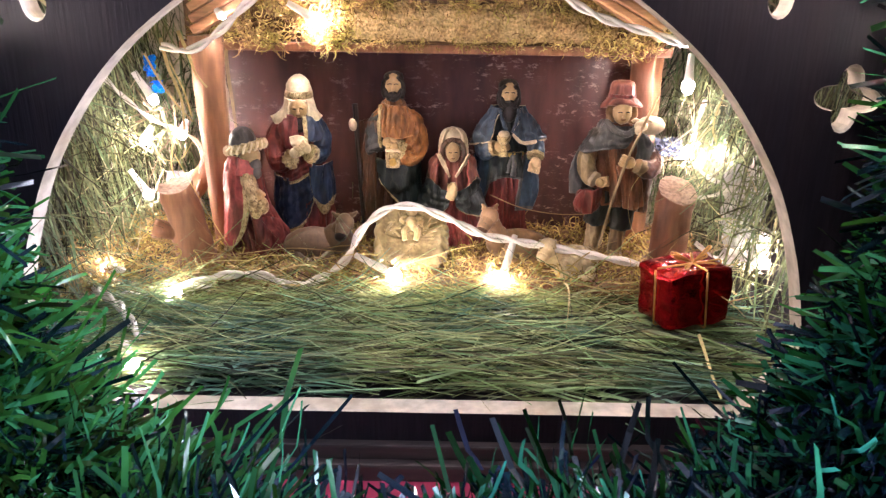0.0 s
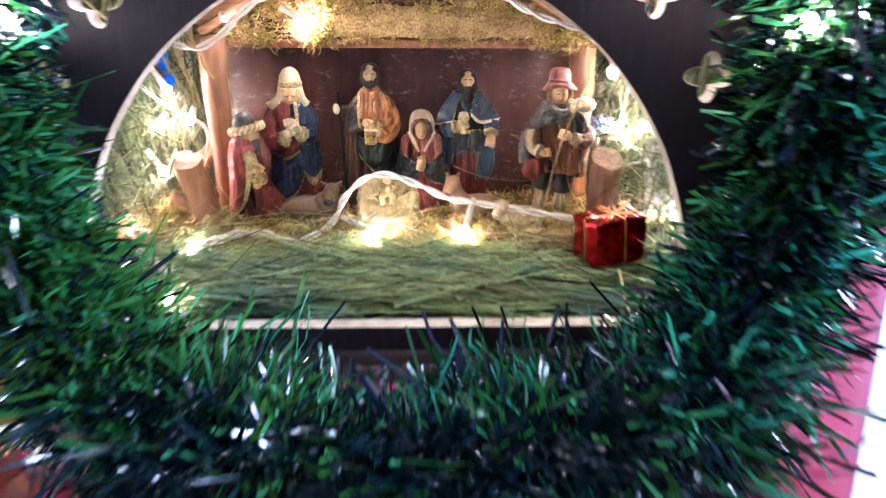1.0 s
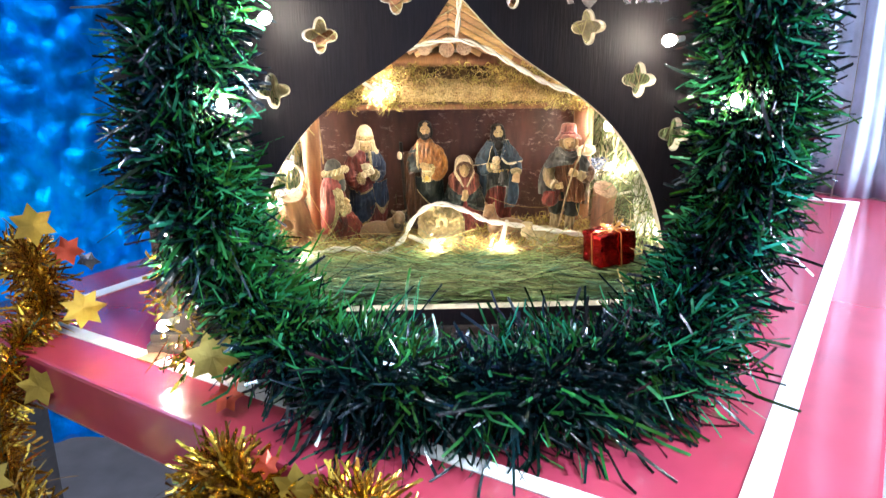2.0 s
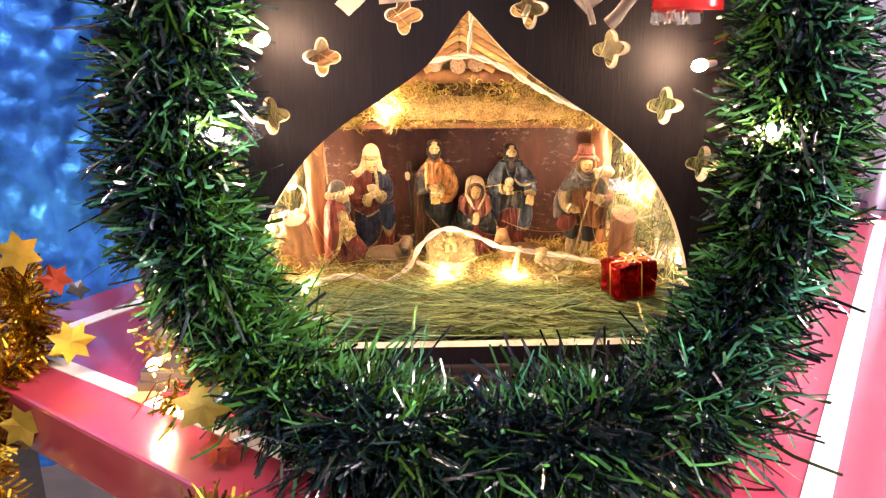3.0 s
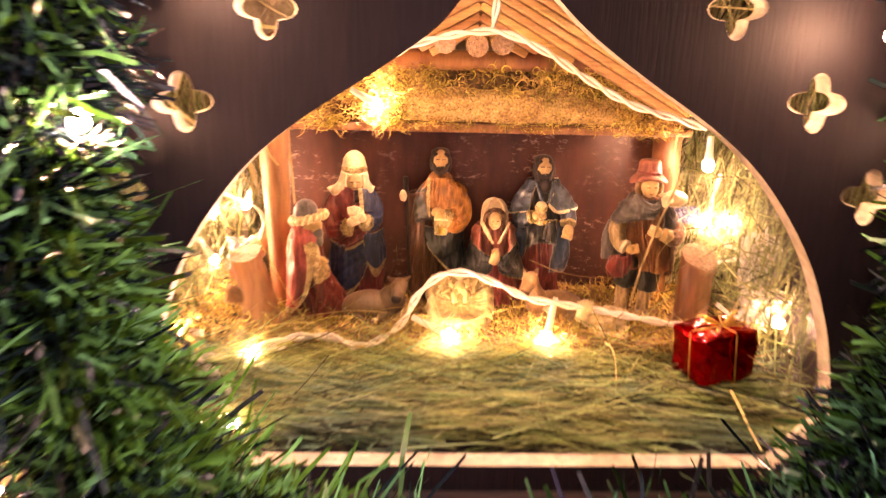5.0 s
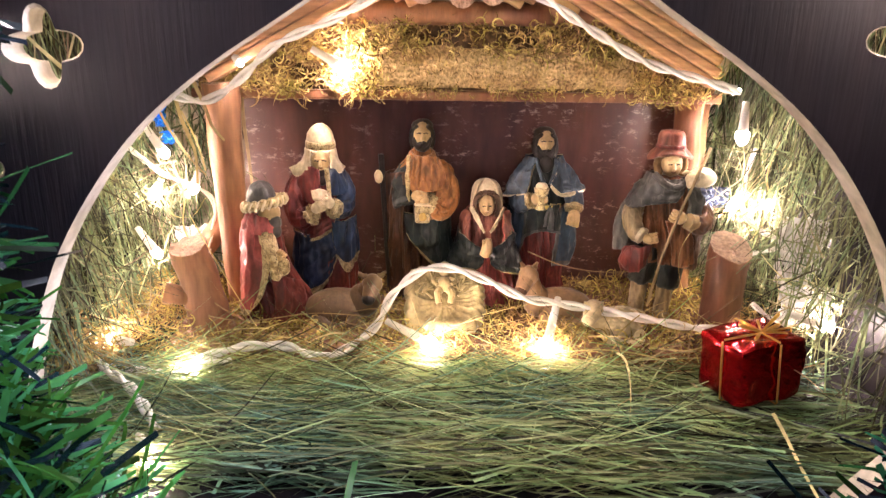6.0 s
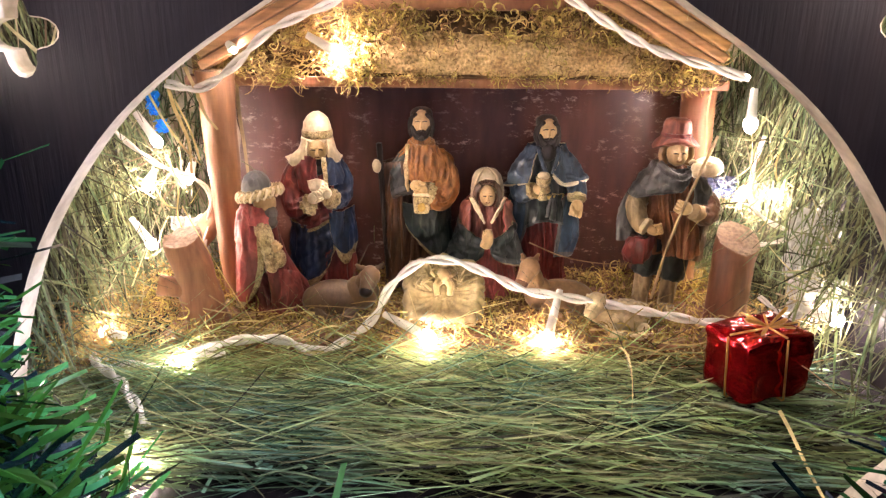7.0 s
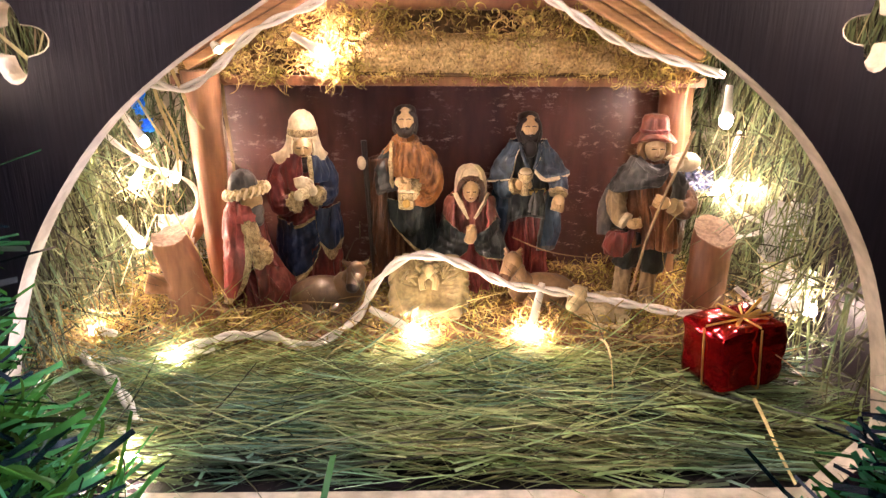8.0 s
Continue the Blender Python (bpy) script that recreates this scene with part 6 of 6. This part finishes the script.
    head(bm, (0, -0.0105, 0.1355), SKIN, 0.0082, 0.0106)
    eye_lines(bm, (0, -0.0105, 0.1355), 0.0082, 0.0106)
    side_hair(bm, (0, -0.0050, 0.1365), 0.0102, 0.0112, FAIR)
    for sx in (-1, 1):
        limb(bm, [mm((sx * 9.5, -8, 142)), mm((sx * 11, -7, 134)), mm((sx * 10, -9, 126))], 0.0026, 0.0020, FAIR)
    add_ball(bm, (0, 0.0012, 0.1370), (0.0105, 0.0085, 0.0120), FAIR)
    n, loops = 40, []
    for r, z, droop in ((0.0180, 0.1440, 1.0), (0.0184, 0.1452, 1.0), (0.0150, 0.1470, 0.55), (0.0116, 0.1482, 0.05), (0.0112, 0.1525, 0), (0.0108, 0.1572, 0), (0.0094, 0.1604, 0), (0.0050, 0.1617, 0), (0.0006, 0.1612, 0)):
        loops.append([bm.verts.new((r * math.sin(2 * math.pi * j / n), -0.002 - 0.92 * r * math.cos(2 * math.pi * j / n), z - droop * (0.0058 * math.sin(2 * math.pi * j / n) ** 2 + 0.0008 * math.sin(6 * math.pi * j / n)))) for j in range(n)])
    for p, q in zip(loops, loops[1:]):
        for j in range(n):
            f = bm.faces.new((p[j], p[(j + 1) % n], q[(j + 1) % n], q[j]))
            f.material_index, f.smooth = HAT, True
    bm.faces.new(loops[0][::-1]).material_index = HAT
    bm.faces.new(loops[-1]).material_index = HAT
    band(bm, (0, -2), 11.9, 147.6, 150.2, RED, bulge=0.02)


def kneeling_king(bm):
    robe(bm, rings_mm([(12, 0, 0, 27, 20), (10, 0, 20, 24, 19), (2, 0, 42, 18, 16), (-3, 0, 62, 16, 15), (-4, 0, 78, 15, 13), (-2, 0, 87, 9, 9), (2, 0, 92, 6.5, 6.5)]), 10, 0.12, lambda a, t: RED, seed=1.2)
    sheet(bm, [[(8, -12, 88), (-5, -14, 90), (-14, 0, 89), (-4, 12, 88)], [(11, -18, 70), (-8, -19, 74), (-19, 0, 74), (-6, 15, 72)], [(12, -21, 46), (-8, -22, 46), (-20, 0, 46), (-6, 18, 46)], [(5, -24, 24), (-10, -24, 22), (-20, 0, 22), (-8, 20, 20)], [(-7, -24, 9), (-14, -22, 6), (-21, 0, 6), (-10, 18, 8)]], PINK, 0.35, 0.6, TRIM, "lb", 0.105, per=11, pleats=(3.0, 1.2, 2.6))
    sheet(bm, [[(-9, -10, 93), (4, -14, 91), (13, -6, 88)], [(-13, -13, 86), (4, -18, 83), (15, -9, 82)], [(-14, -15, 80), (4, -20, 77), (15, -11, 77)]], PINK, 0.3, 2.0)
    sleeve(bm, [(7, -13, 76), (14, -19, 64), (18, -20, 54), (19, -20, 44)], [6.5, 6.5, 6.5, 6.0], TRIM, 0.16, 0.2)
    hand(bm, (22, -21, 60), (0.5, -0.2, 0.7), 5.4, SKIN)
    add_ball(bm, mm((24, -20, 52)), (0.0060, 0.006, 0.0080), TRIM)
    add_ball(bm, mm((19, -23, 47)), (0.0050, 0.005, 0.0070), TRIM)
    sheet(bm, [[(14, -21, 40), (24, -18, 42), (33, -8, 38)], [(16, -23, 22), (28, -19, 24), (38, -8, 22)], [(14, -24, 4), (28, -20, 3), (41, -8, 3)]], RED, 0.6, 3.0)
    add_ball(bm, mm((7, -5, 92)), (0.0095, 0.0088, 0.0100), SKIN)
    add_ball(bm, mm((13, -7, 92)), (0.0030, 0.0034, 0.0038), SKIN)
    add_ball(bm, mm((11.5, -7, 85)), (0.0068, 0.0064, 0.0075), GREY)
    add_ball(bm, mm((14, -9, 78.5)), (0.0050, 0.0050, 0.0058), GREY)
    ring = [(2 + 14.6 * math.cos(a), -3 + 13.2 * math.sin(a), 100 + 3.6 * math.cos(a)) for a in [2 * math.pi * k / 40 for k in range(41)]]
    add_tube(bm, [mm(p) for p in ring], lambda t: 0.0042 + 0.0006 * math.sin(t * 80), 10, TRIM)
    for k in range(20):
        a = 2 * math.pi * k / 20
        c = Vector((2 + 14.6 * math.cos(a), -3 + 13.2 * math.sin(a), 100 + 3.6 * math.cos(a)))
        side = Vector((math.cos(a), math.sin(a), 0))
        add_tube(bm, smooth_path([mm(c + side * 2.6 + Vector((0, 0, -4.0))), mm(c + side * 4.6 + Vector((-math.sin(a), math.cos(a), 0)) * 1.5), mm(c + side * 2.0 + Vector((-math.sin(a), math.cos(a), 1.2)) * 3.2)], 4), 0.0011, 6, CREAM)
    add_ball(bm, mm((-1, -2, 104)), (0.0122, 0.0116, 0.0140), GREY, 22, 16)


figurine("king_figurine", (-0.1125, 0.297, 0.011), 6, scarf_king, FIG, "standing painted resin king in cream headscarf, red and navy robes")
figurine("carpenter_figurine", (-0.025, 0.303, 0.012), 0, carpenter, FIG, "standing painted resin man in ochre and dark green robes")
figurine("mother_figurine", (0.0315, 0.292, 0.010), 0, kneeling_mother, FIG, "kneeling painted resin woman in cream hood and red robe")
figurine("king_figurine", (0.083, 0.311, 0.006), 2, chalice_king, FIG, "standing painted resin king in slate-blue cloak holding a gilt cup")
figurine("shepherd_figurine", (0.1775, 0.258, 0.008), -4, shepherd, FIG, "standing painted resin shepherd in red hat with a staff")
figurine("king_figurine", (-0.155, 0.258, 0.006), -14, kneeling_king, FIG, "kneeling painted resin king in red cloak and grey turban")


def manger(bm):
    tilt = Matrix.Translation((0, 0, 0.022)) @ Matrix.Rotation(radians(42), 4, "X") @ Matrix.Diagonal((1.0, 0.90, 1.0, 1))
    rng = random.Random(4)
    n = 144
    rings = []
    for r, z in ((0.018, -0.020), (0.026, -0.014), (0.0295, -0.006), (0.0308, 0.001), (0.0300, 0.0070), (0.0268, 0.0100), (0.0225, 0.0088), (0.0190, 0.0045), (0.0140, 0.0025), (0.007, 0.002)):
        ring = []
        for k in range(n):
            a = 2 * math.pi * k / n
            c, d = math.cos(a), math.sin(a)
            w = r * (c**4 + d**4) ** -0.25 * (1 + (0.10 if z > -0.01 else 0.03) * abs(math.sin(11 * a + 1.5 * math.sin(3 * a))) ** 0.7 + 0.05 * noise.noise((k * 0.12, z * 60, 0)))
            ring.append(bm.verts.new(tilt @ Vector((c * w, d * w, z + 0.0014 * noise.noise((k * 0.18, r * 200, 3))))))
        rings.append(ring)
    for p, q in zip(rings, rings[1:]):
        for k in range(n):
            bm.faces.new((p[k], p[(k + 1) % n], q[(k + 1) % n], q[k])).smooth = True
    bm.faces.new(rings[0][::-1])
    bm.faces.new(rings[-1])
    for k in range(34):
        a, r = rng.uniform(0.1, math.pi - 0.1), rng.uniform(0.014, 0.026)
        p = Vector((r * math.cos(a), r * math.sin(a), 0.0065 + rng.random() * 0.004))
        b = a + rng.gauss(0.9, 0.7)
        d = Vector((math.cos(b), math.sin(b), rng.uniform(-0.2, 0.3))) * rng.uniform(0.003, 0.006)
        add_tube(bm, [tilt @ (p - d), tilt @ (p + Vector((0, 0, 0.001))), tilt @ (p + d)], 0.0011, 5, 0)
    add_ball(bm, tilt @ Vector((0, 0.0255, 0.0140)), (0.0056, 0.0056, 0.0064), 1)
    add_ball(bm, tilt @ Vector((0, 0.0125, 0.0095)), (0.0060, 0.0085, 0.0064), 1)
    for sx in (-1, 1):
        add_tube(bm, smooth_path([tilt @ Vector(p) for p in ((sx * 0.005, 0.018, 0.011), (sx * 0.009, 0.014, 0.013), (sx * 0.006, 0.009, 0.0145))], 4), lambda t: 0.0022 - 0.0006 * t, 8, 1)
        add_tube(bm, smooth_path([tilt @ Vector(p) for p in ((sx * 0.0030, 0.007, 0.0105), (sx * 0.0058, 0.000, 0.0135), (sx * 0.0046, -0.008, 0.0110))], 4), lambda t: 0.0034 - 0.0008 * t, 8, 1)


ob = figurine("manger_figurine", (-0.005, 0.236, 0.006), 0, manger, [P_SWADDLE, P_INFANT], "small cream resin manger with a plain infant figure")


def beast(bm, body, chest, head_at, muzzle, ear, hide, dark):
    add_ball(bm, *body, hide, 18, 12)
    add_ball(bm, *chest, hide, 16, 10)
    limb(bm, [Vector(chest[0]), (Vector(chest[0]) + Vector(head_at)) / 2 + Vector((0, 0, 0.002)), Vector(head_at)], chest[1][0] * 0.72, 0.0068, hide)
    add_ball(bm, head_at, (0.0085, 0.0085, 0.0088), hide)
    limb(bm, [head_at, (Vector(head_at) + Vector(muzzle)) / 2, muzzle], 0.0078, 0.0054, hide)
    add_ball(bm, muzzle, (0.0056, 0.0056, 0.005), dark)
    for sx in (-1, 1):
        limb(bm, [Vector(head_at) + Vector((sx * 0.005, 0.001, 0.006)), Vector(head_at) + Vector((sx * ear[0] * 0.7, 0.001, ear[1] * 0.7)), Vector(head_at) + Vector((sx * ear[0], 0.001, ear[1]))], 0.0030, 0.0012, hide)
    for sx in (-1, 1):
        limb(bm, [Vector(body[0]) + Vector((sx * 0.014, -0.010, -0.006)), Vector(body[0]) + Vector((sx * 0.010, -0.019, -0.009)), Vector(body[0]) + Vector((sx * 0.002, -0.021, -0.010))], 0.0052, 0.0036, hide)


def ox(bm):
    beast(bm, ((-0.016, 0.0, 0.014), (0.027, 0.017, 0.016)), ((0.006, -0.003, 0.020), (0.0145, 0.013, 0.0145)), (0.013, -0.012, 0.037), (0.009, -0.023, 0.028), (0.011, 0.010), 0, 1)


def donkey(bm):
    beast(bm, ((0.026, 0.002, 0.013), (0.028, 0.016, 0.015)), ((0.006, -0.002, 0.018), (0.0115, 0.011, 0.0145)), (-0.003, -0.010, 0.043), (-0.010, -0.019, 0.033), (0.007, 0.0115), 0, 1)


def sheep(bm):
    rng = random.Random(6)
    beast(bm, ((0.012, 0.0, 0.012), (0.022, 0.014, 0.013)), ((-0.006, -0.002, 0.016), (0.011, 0.010, 0.011)), (-0.013, -0.008, 0.026), (-0.018, -0.015, 0.020), (0.009, 0.003), 0, 0)
    for k in range(110):
        a, t = rng.uniform(0, 2 * math.pi), rng.uniform(-0.9, 0.9)
        add_ball(bm, (0.012 + 0.020 * t, 0.0125 * math.cos(a) * (1 - t * t * 0.5), 0.012 + 0.0115 * abs(math.sin(a)) * (1 - t * t * 0.5)), (0.0030, 0.0026, 0.0024), 0, 8, 6)


for name, at, turn, build, mats, label in (("ox_figurine", (-0.079, 0.245, 0.006), 8, ox, [P_ANIMALGREY, P_DARK], "lying grey-brown resin ox beside the manger"), ("donkey_figurine", (0.068, 0.252, 0.006), 0, donkey, [P_ANIMAL, P_BROWN], "lying tan resin donkey in the moss"),
                                           ("sheep_figurine", (0.128, 0.222, 0.004), 0, sheep, [P_WOOL, P_WOOL], "lying cream resin sheep in the moss")):
    bm = bmesh.new()
    build(bm)
    ob = part(name, bm, mats)
    ob.matrix_basis = Matrix.Translation(at) @ Matrix.Rotation(radians(turn), 4, "Z")
    tagged(ob, label, "figurine", "nativity animals")

# ---- ornaments hung above the arch ----
bow = thing("ribbon_bow", (0.0, -0.02, 0.40), "translucent cream ribbon bow with tails hung on the panel", "bow")


def ribbon(pts, widths, across):
    bm = bmesh.new()
    line = smooth_path(pts, 6)
    ws = smooth_path([(w, 0, 0) for w in widths], 6)
    a = Vector(across).normalized()
    rows = [[bm.verts.new(p + a * w.x * s + Vector((0, 0.004 * math.cos(3 * s), 0))) for s in (-1, -0.4, 0.4, 1)] for p, w in zip(line, ws)]
    for p, q in zip(rows, rows[1:]):
        for j in range(3):
            bm.faces.new((p[j], p[j + 1], q[j + 1], q[j]))
    ob = part("ribbon_tail", bm, RIBBON, bow, smooth=True)
    mod = ob.modifiers.new("thickness", "SOLIDIFY")
    mod.thickness = 0.0008


ribbon([(0.0, -0.02, 0.44), (-0.055, -0.03, 0.40), (-0.096, -0.022, 0.352), (-0.114, -0.020, 0.334)], (0.006, 0.009, 0.009, 0.008), (0.75, 0, -0.65))
ribbon([(0.0, -0.02, 0.44), (0.055, -0.03, 0.40), (0.098, -0.022, 0.352), (0.113, -0.020, 0.336)], (0.006, 0.009, 0.010, 0.009), (0.75, 0, 0.65))
ribbon([(0.0, -0.02, 0.46), (-0.03, -0.03, 0.42), (-0.056, -0.028, 0.375), (-0.0585, -0.024, 0.341)], (0.010, 0.016, 0.021, 0.022), (1, 0, 0.10))
ribbon([(0.104, -0.021, 0.343), (0.109, -0.021, 0.332), (0.112, -0.022, 0.321)], (0.003, 0.003, 0.003), (1, 0, 0.2))
ribbon([(0.0, -0.02, 0.46), (0.09, -0.03, 0.41), (0.148, -0.026, 0.362), (0.138, -0.024, 0.335), (0.126, -0.024, 0.321)], (0.004, 0.005, 0.004, 0.005, 0.006), (0.7, 0, -0.7))
bell = thing("hanging_bell", (0.19, -0.05, 0.40), "glossy red bell ornament with a silver foil skirt", "ornament")
bm = bmesh.new()
add_tube(bm, smooth_path([(0.1885, -0.05, 0.333), (0.1885, -0.05, 0.346), (0.1885, -0.05, 0.366), (0.1885, -0.05, 0.388), (0.1885, -0.05, 0.396)], 4), lambda t: 0.0285 * (1 - t**2.6) + 0.002, 28)
part("bell_body", bm, ORNRED, bell, "glossy red plastic", smooth=True)
bm = bmesh.new()
rng = random.Random(3)
for k in range(26):
    a = 2 * math.pi * k / 26
    r = 0.019 + rng.uniform(-0.002, 0.003)
    add_tube(bm, [(0.1815 + 0.012 * math.cos(a), -0.048 + 0.012 * math.sin(a), 0.336), (0.1815 + r * math.cos(a), -0.048 + r * math.sin(a), 0.330), (0.1815 + r * math.cos(a + 0.1), -0.048 + r * math.sin(a + 0.1), 0.322 + rng.uniform(-0.002, 0.002))], 0.0030, 5, flat=0.3)
skirt = part("foil_skirt", bm, SILVER, bell, "crumpled silver foil")
skirt["kind"] = "stuff"
